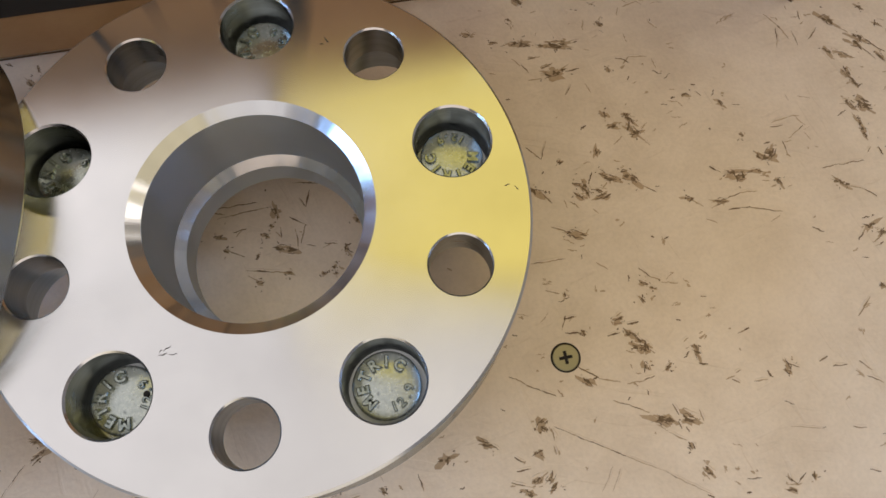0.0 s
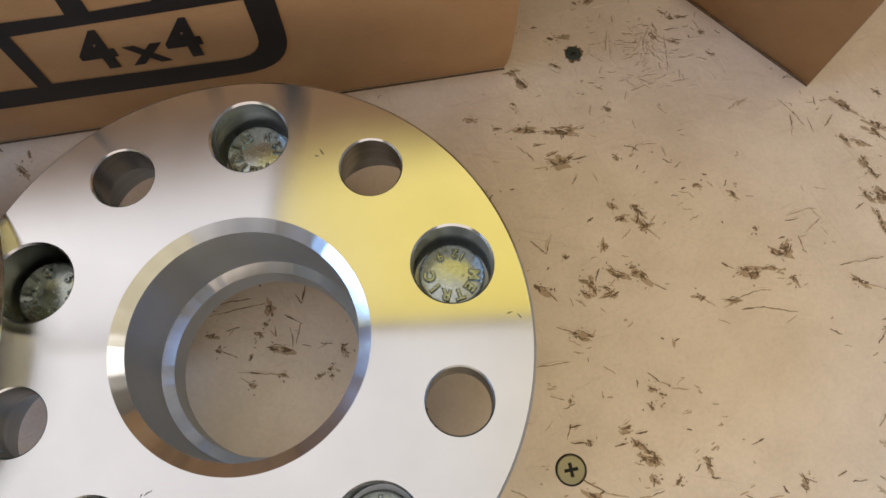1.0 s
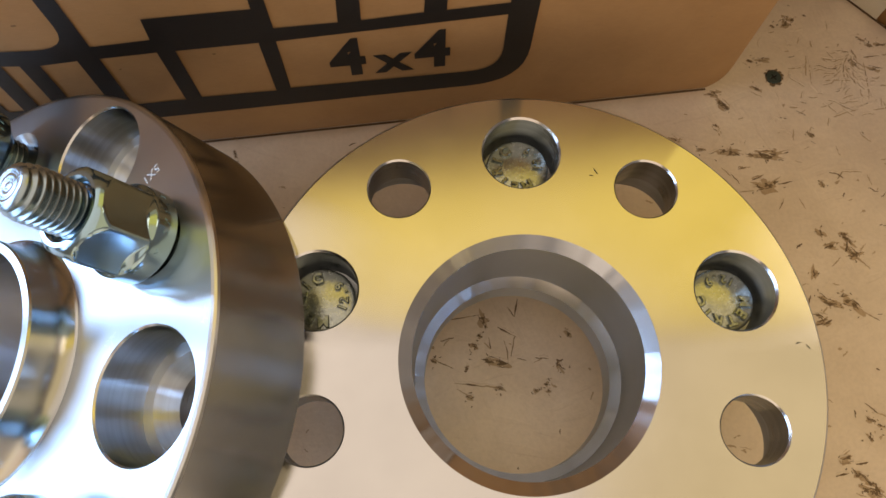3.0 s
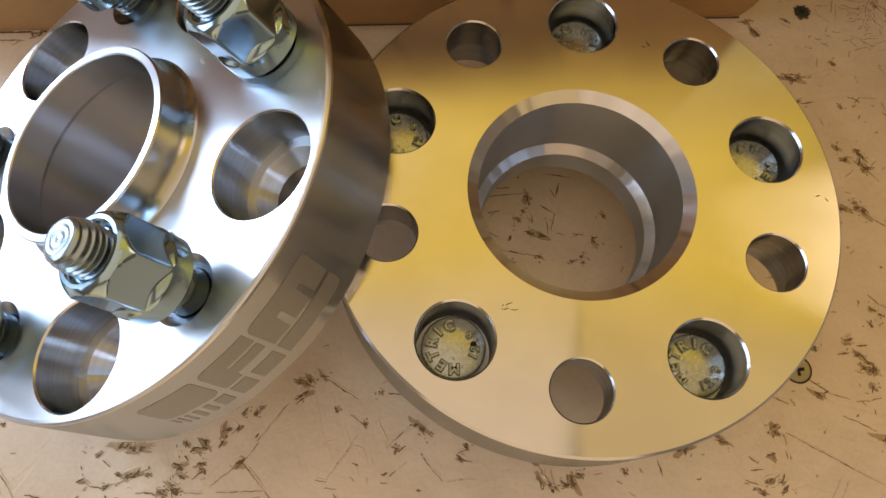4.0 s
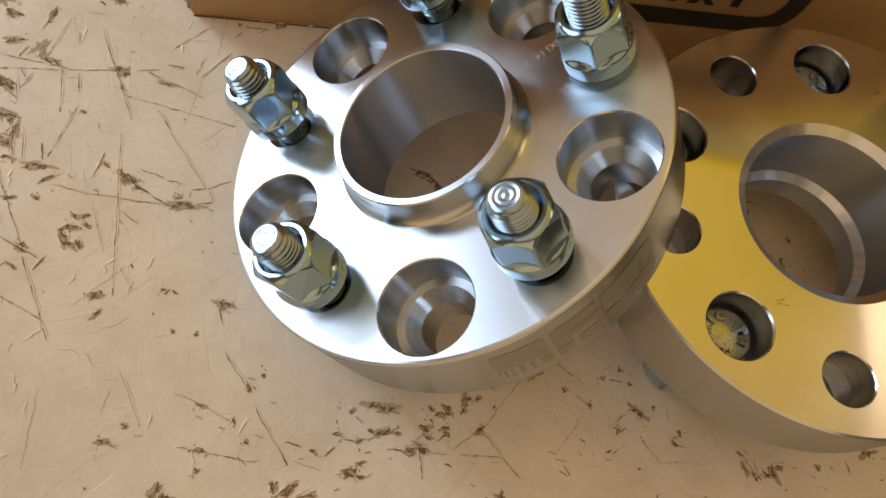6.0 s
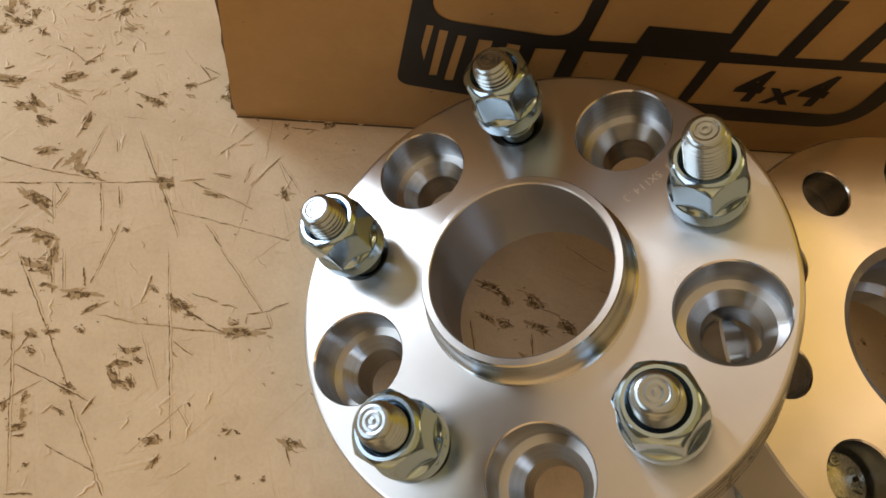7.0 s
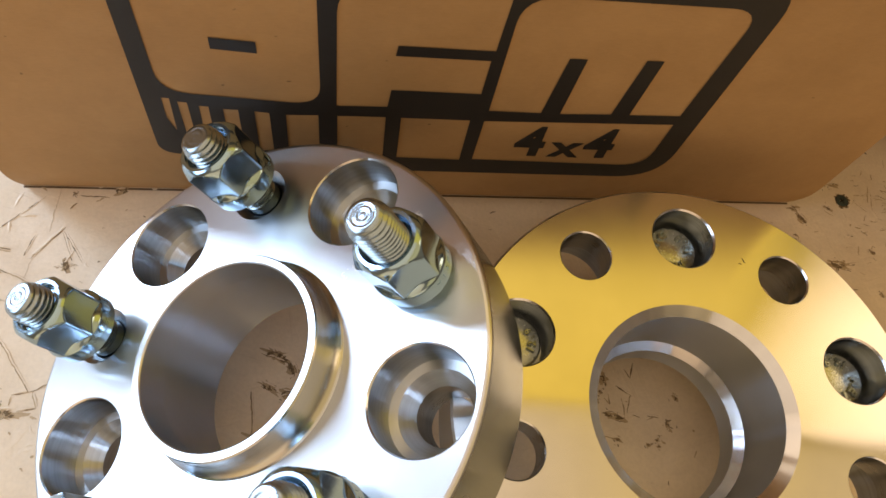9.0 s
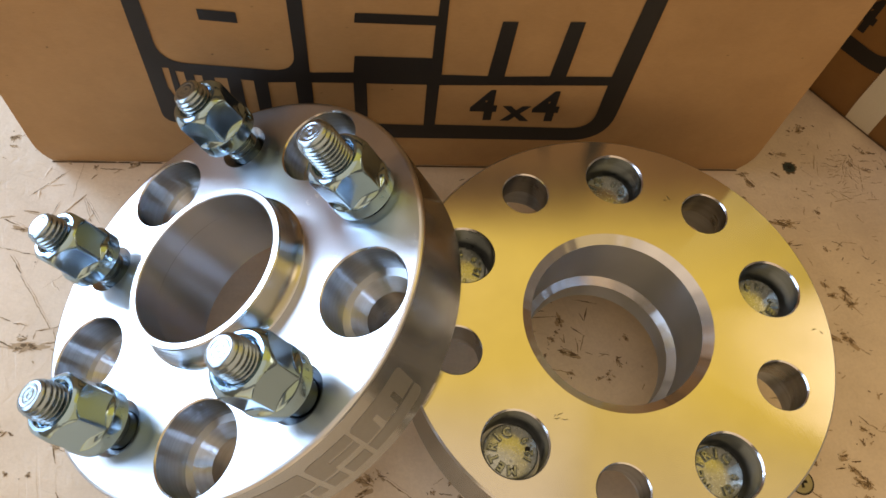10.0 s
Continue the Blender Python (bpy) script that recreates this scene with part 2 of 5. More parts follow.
def ink_material():
    m, nt, p = material("black_ink_on_cardboard")
    f = noise_tex(nt, coords(nt, (60, 60, 420)), 6.0, 4.0, 0.7)
    nt.links.new(mix(nt, f, (0.006, 0.006, 0.008), (0.017, 0.015, 0.015)), p.inputs["Base Color"])
    p.inputs["Roughness"].default_value = 0.5
    bump(nt, p, f, 0.12, 0.0003)
    return m


INK = ink_material()


def tape_material():
    m, nt, p = material("white_paper_tape")
    f = noise_tex(nt, coords(nt, (300, 300, 900)), 3.0, 4.0)
    nt.links.new(mix(nt, f, (0.62, 0.60, 0.52), (0.74, 0.72, 0.64)), p.inputs["Base Color"])
    p.inputs["Roughness"].default_value = 0.55
    bump(nt, p, f, 0.2, 0.0003)
    return m


TAPE = tape_material()


def board_material():
    """Painted strand board: cream paint, faint strands under it, worn grey patches."""
    m, nt, p = material("painted_strand_board")
    v = coords(nt)
    big = noise_tex(nt, v, 5.0, 4.0)
    mid = noise_tex(nt, v, 38.0, 5.0, 0.65)
    fine = noise_tex(nt, v, 700.0, 3.0)
    c = ramp(nt, big, (0.30, (0.71, 0.59, 0.46)), (0.55, (0.79, 0.66, 0.52)), (0.75, (0.83, 0.70, 0.56)))
    c = mix(nt, 1.0, c, ramp(nt, mid, (0.25, (0.86, 0.84, 0.82)), (0.6, grey(1.0))), "MULTIPLY")
    c = mix(nt, 1.0, c, ramp(nt, fine, (0.25, grey(0.93)), (0.6, grey(1.0))), "MULTIPLY")
    strands = None
    for turn, k in ((12, 1.0), (68, 1.2), (127, 0.9), (160, 1.4)):
        flake = noise_tex(nt, coords(nt, (22 * k, 150 * k, 1), turn), 1.0, 2.0, 0.5)
        patch = ramp(nt, noise_tex(nt, coords(nt, (1, 1, 1), turn), 24.0 * k, 3.0), (0.50, grey(0.0)), (0.60, grey(1.0)))
        edge = mix(nt, patch, grey(1.0), ramp(nt, flake, (0.40, grey(0.5)), (0.44, grey(1.0))))
        strands = edge if strands is None else mix(nt, 1.0, strands, edge, "MULTIPLY")
    c = mix(nt, 1.0, c, ramp(nt, strands, (0.0, (0.97, 0.965, 0.96)), (1.0, grey(1.0))), "MULTIPLY")
    nt.links.new(c, p.inputs["Base Color"])
    nt.links.new(math_node(nt, "ADD", math_node(nt, "MULTIPLY", mid, 0.25), 0.32), p.inputs["Roughness"])
    h = math_node(nt, "ADD", math_node(nt, "MULTIPLY", strands, 0.16), math_node(nt, "ADD", math_node(nt, "MULTIPLY", mid, 0.8), math_node(nt, "MULTIPLY", fine, 0.06)))
    bump(nt, p, h, 0.62, 0.0013)
    return m


BOARD = board_material()


def plain(name, a, b, rough, scale=30.0, gloss=0.5):
    m, nt, p = material(name)
    f = noise_tex(nt, coords(nt), scale, 5.0)
    nt.links.new(mix(nt, f, a, b), p.inputs["Base Color"])
    p.inputs["Roughness"].default_value, p.inputs["Specular IOR Level"].default_value = rough, gloss
    bump(nt, p, f, 0.2, 0.0006)
    return m


GOUGE = plain("bare_dirty_wood", (0.098, 0.066, 0.040), (0.28, 0.195, 0.12), 0.9, 900.0, 0.1)
CHIP = plain("chipped_paint", (0.36, 0.255, 0.155), (0.58, 0.44, 0.30), 0.85, 700.0, 0.15)
GRIME = plain("black_grime", (0.010, 0.009, 0.008), (0.03, 0.026, 0.022), 0.9, 300.0)
WALL_PAINT = plain("wall_paint", (0.26, 0.25, 0.24), (0.32, 0.31, 0.29), 0.8, 4.0)
CEIL_WOOD = plain("ceiling_boards", (0.20, 0.16, 0.12), (0.28, 0.22, 0.16), 0.7, 5.0)
CONCRETE = plain("concrete_floor", (0.20, 0.19, 0.18), (0.28, 0.27, 0.25), 0.8, 6.0)


# ---------------------------------------------------------------- mesh helpers
def mesh_of(bm, name, sharp=35.0):
    bmesh.ops.recalc_face_normals(bm, faces=bm.faces)
    me = bpy.data.meshes.new(name)
    bm.to_mesh(me)
    bm.free()
    me.polygons.foreach_set("use_smooth", [True] * len(me.polygons))
    me.set_sharp_from_angle(angle=radians(sharp))
    return me


def part(name, bm, mat, parent, label="", m=None):
    """One mesh object under a thing or a part."""
    me = bm if isinstance(bm, bpy.types.Mesh) else mesh_of(bm, name)
    if not me.materials:
        me.materials.append(mat)
    ob = new(name, me)
    ob.parent = parent
    if m is not None:
        ob.matrix_basis = m
    return tagged(ob, label)


def solid(name, bm, mat, label, category, kind="", m=None):
    ob = new(name, mesh_of(bm, name))
    ob.data.materials.append(mat)
    if m is not None:
        ob.matrix_basis = m
    return tagged(ob, label, category, "", kind)


def thing(name, m, label, category, group=""):
    ob = new(name)
    ob.empty_display_size = 0.02
    ob.matrix_basis = m
    return tagged(ob, label, category, group)


def add_box(bm, x0, x1, y0, y1, z0, z1):
    m = Matrix.LocRotScale(((x0 + x1) / 2, (y0 + y1) / 2, (z0 + z1) / 2), None, (x1 - x0, y1 - y0, z1 - z0))
    return bmesh.ops.create_cube(bm, size=1.0, matrix=m)["verts"]


def lathe(profile, segments=96, closed=False, at=(0, 0), bm=None):
    """Turns a profile of (radius, z) round the z axis; a radius of 0 closes an end."""
    bm = bm or bmesh.new()
    rings = []
    for r, z in profile:
        if r <= 0:
            rings.append([bm.verts.new((at[0], at[1], z))])
        else:
            rings.append([bm.verts.new((at[0] + r * math.cos(a), at[1] + r * math.sin(a), z)) for a in (2 * math.pi * i / segments for i in range(segments))])
    pairs = list(zip(rings, rings[1:])) + ([(rings[-1], rings[0])] if closed else [])
    for a, b in pairs:
        for i in range(segments):
            j = (i + 1) % segments
            if len(a) == 1 and len(b) == 1:
                continue
            if len(a) == 1:
                bm.faces.new((a[0], b[i], b[j]))
            elif len(b) == 1:
                bm.faces.new((a[i], a[j], b[0]))
            else:
                bm.faces.new((a[i], a[j], b[j], b[i]))
    return bm


def cut(bm, cutters):
    """The first mesh less all the others, as a mesh."""
    def temp(b):
        bmesh.ops.recalc_face_normals(b, faces=b.faces)
        me = bpy.data.meshes.new("temp")
        b.to_mesh(me)
        b.free()
        return new("temp", me)
    base = temp(bm)
    tools = [temp(b) for b in cutters]
    for tl in tools:
        mod = base.modifiers.new("cut", "BOOLEAN")
        mod.operation, mod.solver, mod.object = "DIFFERENCE", "EXACT", tl
    dg = bpy.context.evaluated_depsgraph_get()
    me = bpy.data.meshes.new_from_object(base.evaluated_get(dg))
    for ob in (base, *tools):
        old = ob.data
        bpy.data.objects.remove(ob)
        bpy.data.meshes.remove(old)
    me.polygons.foreach_set("use_smooth", [True] * len(me.polygons))
    me.set_sharp_from_angle(angle=radians(14))
    return me


def letters(text, size, depth, bm=None, m=Matrix(), bold=0.0, bevel=0.0):
    """The built-in font's letters as a mesh, centred, standing on the xy plane, moved by m."""
    bm = bm or bmesh.new()
    cu = bpy.data.curves.new("letters", "FONT")
    cu.body, cu.size, cu.extrude, cu.align_x, cu.align_y, cu.resolution_u = text, size, depth, "CENTER", "CENTER", 3
    cu.offset = bold
    cu.bevel_depth, cu.bevel_resolution = bevel, 0
    ob = new("letters", cu)
    dg = bpy.context.evaluated_depsgraph_get()
    me = bpy.data.meshes.new_from_object(ob.evaluated_get(dg))
    me.transform(m)
    bm.from_mesh(me)
    bpy.data.objects.remove(ob)
    bpy.data.curves.remove(cu)
    bpy.data.meshes.remove(me)
    return bm


def rounded(points, radii, steps=6):
    """A polygon with rounded corners."""
    out = []
    n = len(points)
    for i, (p, r) in enumerate(zip(points, radii)):
        p = Vector(p)
        if r <= 0:
            out.append(p)
            continue
        a, b = Vector(points[i - 1]) - p, Vector(points[(i + 1) % n]) - p
        pa, pb = p + a.normalized() * min(r, a.length * 0.49), p + b.normalized() * min(r, b.length * 0.49)
        for k in range(steps + 1):
            t = k / steps
            out.append(pa * (1 - t) ** 2 + p * 2 * t * (1 - t) + pb * t * t)
    return out


def sheet_with_holes(outer, holes, put):
    """A flat sheet with openings; put maps (u, v) to a place."""
    bm = bmesh.new()
    edges = []
    for loop in [outer, *holes]:
        vs = [bm.verts.new((q[0], q[1], 0)) for q in loop]
        edges += [bm.edges.new((vs[i - 1], vs[i])) for i in range(len(vs))]
    bmesh.ops.triangle_fill(bm, use_beauty=True, use_dissolve=False, edges=edges, normal=(0, 0, 1))
    for v in bm.verts:
        v.co = put(v.co.x, v.co.y)
    return bm


# ---------------------------------------------------------------- the unseen room, added to close the place
ROOM = (-1.5, 1.9, -1.8, 1.7, -0.9, CEIL)


def room():
    x0, x1, y0, y1, z0, z1 = ROOM
    w = 0.12
    bm = bmesh.new()
    add_box(bm, x0 - w, x1 + w, y0 - w, y1 + w, z0 - w, z0)
    solid("floor", bm, CONCRETE, "grey concrete workshop floor under the bench", "floor", "structure")
    for name, b in (("wall_north", (x0 - w, x1 + w, y1, y1 + w, z0, z1)), ("wall_east", (x1, x1 + w, y0, y1, z0, z1))):
        bm = bmesh.new()
        add_box(bm, *b)
        solid(name, bm, CEIL_WOOD, "plain brown boarded workshop wall", "wall", "structure")
    bm = bmesh.new()
    for b in ((y0, WIN_B[0], z0, z1), (WIN_B[0], WIN_B[1], z0, WIN_B[2]), (WIN_B[0], WIN_B[1], WIN_B[3], z1), (WIN_B[1], WIN[0], z0, z1), (WIN[1], y1, z0, z1), (WIN[0], WIN[1], z0, WIN[2]), (WIN[0], WIN[1], WIN[3], z1)):
        add_box(bm, x0 - w, x0, *b)
    solid("wall_west", bm, WALL_PAINT, "grey painted wall with two window openings", "wall", "structure")
    bm = bmesh.new()
    for b in ((x0 - w, FILL_OPENING[0], z0, z1), (FILL_OPENING[1], x1 + w, z0, z1), (FILL_OPENING[0], FILL_OPENING[1], z0, FILL_OPENING[2]), (FILL_OPENING[0], FILL_OPENING[1], FILL_OPENING[3], z1)):
        add_box(bm, b[0], b[1], y0 - w, y0, b[2], b[3])
    solid("wall_south", bm, WALL_PAINT, "grey painted wall, unseen, with a wide opening added for fill light", "wall", "structure")
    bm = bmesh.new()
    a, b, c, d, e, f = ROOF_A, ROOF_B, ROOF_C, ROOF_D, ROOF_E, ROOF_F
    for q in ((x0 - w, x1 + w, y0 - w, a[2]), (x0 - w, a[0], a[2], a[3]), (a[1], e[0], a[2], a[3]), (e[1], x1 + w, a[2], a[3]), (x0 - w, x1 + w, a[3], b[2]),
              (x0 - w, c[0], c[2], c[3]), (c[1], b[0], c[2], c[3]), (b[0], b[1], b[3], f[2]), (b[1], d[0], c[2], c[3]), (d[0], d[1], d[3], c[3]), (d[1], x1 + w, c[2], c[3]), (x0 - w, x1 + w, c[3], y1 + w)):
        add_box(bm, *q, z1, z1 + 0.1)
    solid("ceiling", bm, CEIL_WOOD, "unseen brown boarded ceiling with six openings for added light", "ceiling", "structure")


room()


# ---------------------------------------------------------------- bench with its worn painted board
def workbench():
    bench = thing("workbench", pose(0, 0, 0), "workbench with a scratched cream-painted strand board top", "workbench")
    bm = bmesh.new()
    add_box(bm, -0.95, 1.0, -0.45, 0.65, -0.022, 0.0)
    bmesh.ops.bevel(bm, geom=bm.edges[:], offset=0.002, segments=2, affect="EDGES")
    part("bench_top", bm, BOARD, bench)
    for x in (-0.85, 0.9):
        for y in (-0.37, 0.57):
            bm = bmesh.new()
            add_box(bm, x - 0.035, x + 0.035, y - 0.035, y + 0.035, -0.9, -0.022)
            part("leg", bm, CEIL_WOOD, bench)
    return bench


workbench()

# ---------------------------------------------------------------- wheel spacers
R_OUT, THICK, PCD = 0.0745, 0.0303, 0.05715
BOSS = 0.0102
STUD_ANGLES = [54 + 72 * k for k in range(5)]


def polar(r, deg, z=0.0):
    return Vector((r * math.cos(radians(deg)), r * math.sin(radians(deg)), z))


def spacer_body():
    h = THICK
    body = lathe([(R_OUT - 0.0014, 0), (R_OUT - 0.0007, -0.0002), (R_OUT - 0.0002, -0.0006), (R_OUT, -0.0012), (R_OUT, -h + 0.0007), (R_OUT - 0.0007, -h), (0.0330, -h), (0.0297, -h + 0.0023),
                  (0.0297, -0.0024), (0.0269, 0.0002), (0.0270, BOSS - 0.0004), (0.0274, BOSS), (0.0293, BOSS), (0.0297, BOSS - 0.0005), (0.0297, 0.0054),
                  (0.0298, 0.0043), (0.0300, 0.0033), (0.0303, 0.0024), (0.0307, 0.0016), (0.0312, 0.0009), (0.0318, 0.0003), (0.0324, 0)], 180, closed=True)
    tools = []
    for a in STUD_ANGLES:
        c = polar(PCD, a)
        tools.append(lathe([(0, 0.002), (0.0094, 0.002), (0.0094, 0.0001), (0.0068, -0.0026), (0.0064, -0.0030), (0.0064, -h + 0.017), (0.0105, -h + 0.0165),
                            (0.0105, -h + 0.0006), (0.0111, -h - 0.0001), (0.0111, -h - 0.002), (0, -h - 0.002)], 56, at=c.xy))
        c = polar(PCD, a + 36)
        tools.append(lathe([(0, 0.002), (0.0152, 0.002), (0.0152, 0.0001), (0.0147, -0.0005), (0.0147, -0.0135), (0.0120, -0.0138), (0.0085, -0.0185),
                            (0.0083, -h + 0.0005), (0.0088, -h - 0.0001), (0.0088, -h - 0.002), (0, -h - 0.002)], 64, at=c.xy))
    me = cut(body, tools)
    me.materials.append(ALU)
    me.materials.append(BORED)
    me.materials.append(DRILLED)
    me.materials.append(ALU_FRONT)
    me.materials.append(ALU_DARKENED)
    me.materials.append(CHAMFER)
    me.materials.append(COUNTERBORE)
    holes = [polar(PCD, 18 + 36 * k).xy for k in range(10)]
    for p in me.polygons:
        c = p.center
        if 0.2 < abs(p.normal.z) < 0.97 and c.xy.length < 0.0335 and c.z < -0.0002:
            p.material_index = 5
        elif 0.2 < abs(p.normal.z) < 0.97 and (c.z < -h + 0.0012 or -0.0006 < c.z < 0.0) and c.xy.length < R_OUT - 0.003:
            p.material_index = 5
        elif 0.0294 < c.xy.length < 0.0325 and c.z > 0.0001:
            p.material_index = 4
        elif c.xy.length < 0.0309 and abs(p.normal.z) < 0.2:
            p.material_index = 1
        elif abs(p.normal.z) < 0.999 and any((c.xy - q).length < 0.0150 for q in holes):
            p.material_index = 6 if c.z > -0.019 and any((c.xy - q).length < 0.0150 for q in holes[0::2]) else 2
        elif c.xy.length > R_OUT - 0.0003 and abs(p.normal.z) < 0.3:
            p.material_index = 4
        elif p.normal.z > -0.9:
            p.material_index = 3
    uv = me.uv_layers.new(name="round_hole")
    for p in me.polygons:
        if p.material_index in (2, 6):
            q = min(holes, key=lambda q: (p.center.xy - q).length)
            d = p.center.xy - q
            mid = math.atan2(d.y, d.x)
            for i in p.loop_indices:
                v = me.vertices[me.loops[i].vertex_index].co
                e = v.xy - q
                a = math.atan2(e.y, e.x) - mid
                uv.data[i].uv = ((a + math.pi) % (2 * math.pi) - math.pi, v.z * 60)
    return me


def stud_mesh():
    """A pressed-in bolt: round head at the back, threaded end in front."""
    h, tip = THICK, 0.0325
    prof = [(0, -h + 0.0104), (0.0082, -h + 0.0104), (0.0087, -h + 0.0106), (0.0090, -h + 0.0110), (0.0090, -h + 0.0164), (0.0060, -h + 0.0164), (0.0060, -0.001)]
    z = 0.0
    while z < tip - 0.0016:
        k = max(0.0, z - (tip - 0.0042)) * 0.22
        prof += [(0.00600 - k, z), (0.00600 - k, z + 0.00022), (0.00496 - k * 0.5, z + 0.00080), (0.00496 - k * 0.5, z + 0.00092)]
        z += 0.0015
    prof += [(0.0051, tip - 0.0008), (0.0047, tip - 0.0004), (0.0042, tip - 0.00012), (0.0036, tip), (0.0031, tip - 0.00004), (0.0029, tip - 0.00012), (0.0026, tip - 0.00012),
             (0.0023, tip - 0.00006), (0.0016, tip - 0.00006), (0.0013, tip - 0.00014), (0.0009, tip - 0.00014), (0.0006, tip - 0.00008), (0, tip - 0.00008)]
    me = mesh_of(lathe(prof, 72), "stud", 32)
    me.materials.append(ZINC_DULL)
    me.materials.append(ZINC_STUD)
    for p in me.polygons:
        p.material_index = 1 if p.center.z > -0.012 else 0
    return me


NUT_TOP = 0.0222


def nut_mesh():
    """Open-ended cone-seat nut: a cone, a round collar, and a hexagon whose flats run out in hollow ledges above the collar."""
    flat, collar, ledge = 0.0095, 0.0110, 0.0086
    seg = 144
    prof = [(0.0000, 0.0074), (0.0010, 0.0084), (0.0020, 0.0094), (0.0029, 0.0101), (0.0031, 0.0107), (0.0034, 0.0110), (0.0038, 0.0110), (0.0082, 0.0110), (0.0084, 0.01096)]
    prof += [(ledge + 0.0034 * k / 16, 0.02) for k in range(1, 17)]
    prof += [(0.0150, 0.02), (0.0188, 0.0111), (0.0193, 0.0108), (0.0198, 0.0105), (0.0203, 0.0102), (0.0208, 0.0099), (0.0212, 0.0096), (0.0216, 0.0092), (0.0219, 0.0088), (NUT_TOP, 0.0083)]
    bm = bmesh.new()
    rings = []
    for z, cap in prof:
        ring = []
        t = min(1.0, max(0.0, (z - ledge) / 0.0034))
        fillet = collar - 0.0018 * (1 - (1 - t) ** 2.0)
        for i in range(seg):
            a = 2 * math.pi * i / seg
            k = (a + math.pi / 6) % (math.pi / 3) - math.pi / 6
            hexa = min(flat / math.cos(k), 0.01086)
            r = cap if z < ledge else min(cap, max(hexa, fillet if t < 1 else 0.0))
            ring.append(bm.verts.new((r * math.cos(a), r * math.sin(a), z)))
        rings.append(ring)
    for z, r in ((NUT_TOP, 0.0074), (NUT_TOP - 0.0003, 0.0071), (NUT_TOP - 0.0014, 0.0062), (0.0012, 0.0063), (0.0000, 0.0070)):
        rings.append([bm.verts.new((r * math.cos(2 * math.pi * i / seg), r * math.sin(2 * math.pi * i / seg), z)) for i in range(seg)])
    for a, b in zip(rings, rings[1:] + rings[:1]):
        for i in range(seg):
            j = (i + 1) % seg
            bm.faces.new((a[i], a[j], b[j], b[i]))
    return mesh_of(bm, "lug_nut", 24)


def nut_marks():
    """Raised size marks round the collar of a nut."""
    bm = bmesh.new()
    for i, ch in enumerate("M12X1.5"):
        a = 12.5 * (i - 3)
        letters(ch, 0.0021, 0.00012, bm, pose(*polar(0.01101, a, 0.0060), 0, 0, a) @ pose(0, 0, 0, 90, 0, 90))
    return mesh_of(bm, "collar_lettering")


def head_letters():
    """Raised METRIC and 12.9 on a bolt's head, which faces the back."""
    bm = bmesh.new()
    flip = pose(0, 0, -THICK + 0.0102, 180, 0, 0)
    for i, ch in enumerate("METRIC"):
        a = 90 + 34 * (2.5 - i)
        letters(ch, 0.0040, 0.00045, bm, flip @ pose(*polar(0.0060, a), 0, 0, a - 90), 0.00012, 0.00022)
    for i, ch in enumerate("12.9"):
        a = 270 + 21 * (i - 1.5)
        letters(ch, 0.0034, 0.00045, bm, flip @ pose(*polar(0.0060, a), 0, 0, a - 270), 0.0, 0.00022)
    return mesh_of(bm, "head_letters")


BODY, STUD, NUT, HEAD, NUT_MARKS = spacer_body(), stud_mesh(), nut_mesh(), head_letters(), nut_marks()


def wheel_spacer(m, label, head_turns, nut_turns, nut_heights, proud=(0, 0, 0, 0, 0)):
    sp = thing("wheel_spacer", m, label, "wheel spacer", "pair of wheel spacers")
    part("body", BODY, ALU, sp)
    for a, turn, nt, up, out in zip(STUD_ANGLES, head_turns, nut_turns, nut_heights, proud):
        st = part("stud", STUD, ZINC_DULL, sp, "zinc-plated threaded stud", pose(*polar(PCD, a, out), 0, 0, turn))
        part("head_letters", HEAD, ZINC_LETTER, st)
        nut = part("lug_nut", NUT, ZINC, sp, "chromed hexagonal cone-seat nut", pose(*polar(PCD, a, up), 0, 0, nt))
        part("collar_lettering", NUT_MARKS, ZINC, nut)
    return sp


TOP = 0.0630
flat_spacer = wheel_spacer(pose(0, 0, TOP - THICK, 180, 0, 0), "machined aluminium spacer lying stud heads up on the bench", (-50, -100, -100, -120, 180), (5, 22, 40, 11, 33), (-0.003, 0.002, 0.001, 0.002, 0.0015))
tilt = Matrix(((0.8842, 0.0, -0.4671, -0.1347), (0.0049, 0.9999, 0.0093, -0.0015), (0.4670, -0.0105, 0.8842, 0.0631), (0, 0, 0, 1)))
leaning_spacer = wheel_spacer(tilt @ pose(0, 0, 0, 0, 0, -29.3), "machined aluminium spacer with five nuts, leaning on the other", (0, 50, 130, 220, 300), (33.3, 56.3, 34, 36, 56), (-0.0010, 0.0056, 0.0036, 0.0028, 0.0046), (0.0014, 0.0004, 0, 0, 0.0014))


# ---------------------------------------------------------------- cardboard boxes
BW, BD, BH = 0.3268, 0.26, 0.170


def face_out(v):
    """How far the front of a filled box bulges out at height v."""
    return 0.0062 * math.sin(min(1.0, v / 0.024) * math.pi / 2)


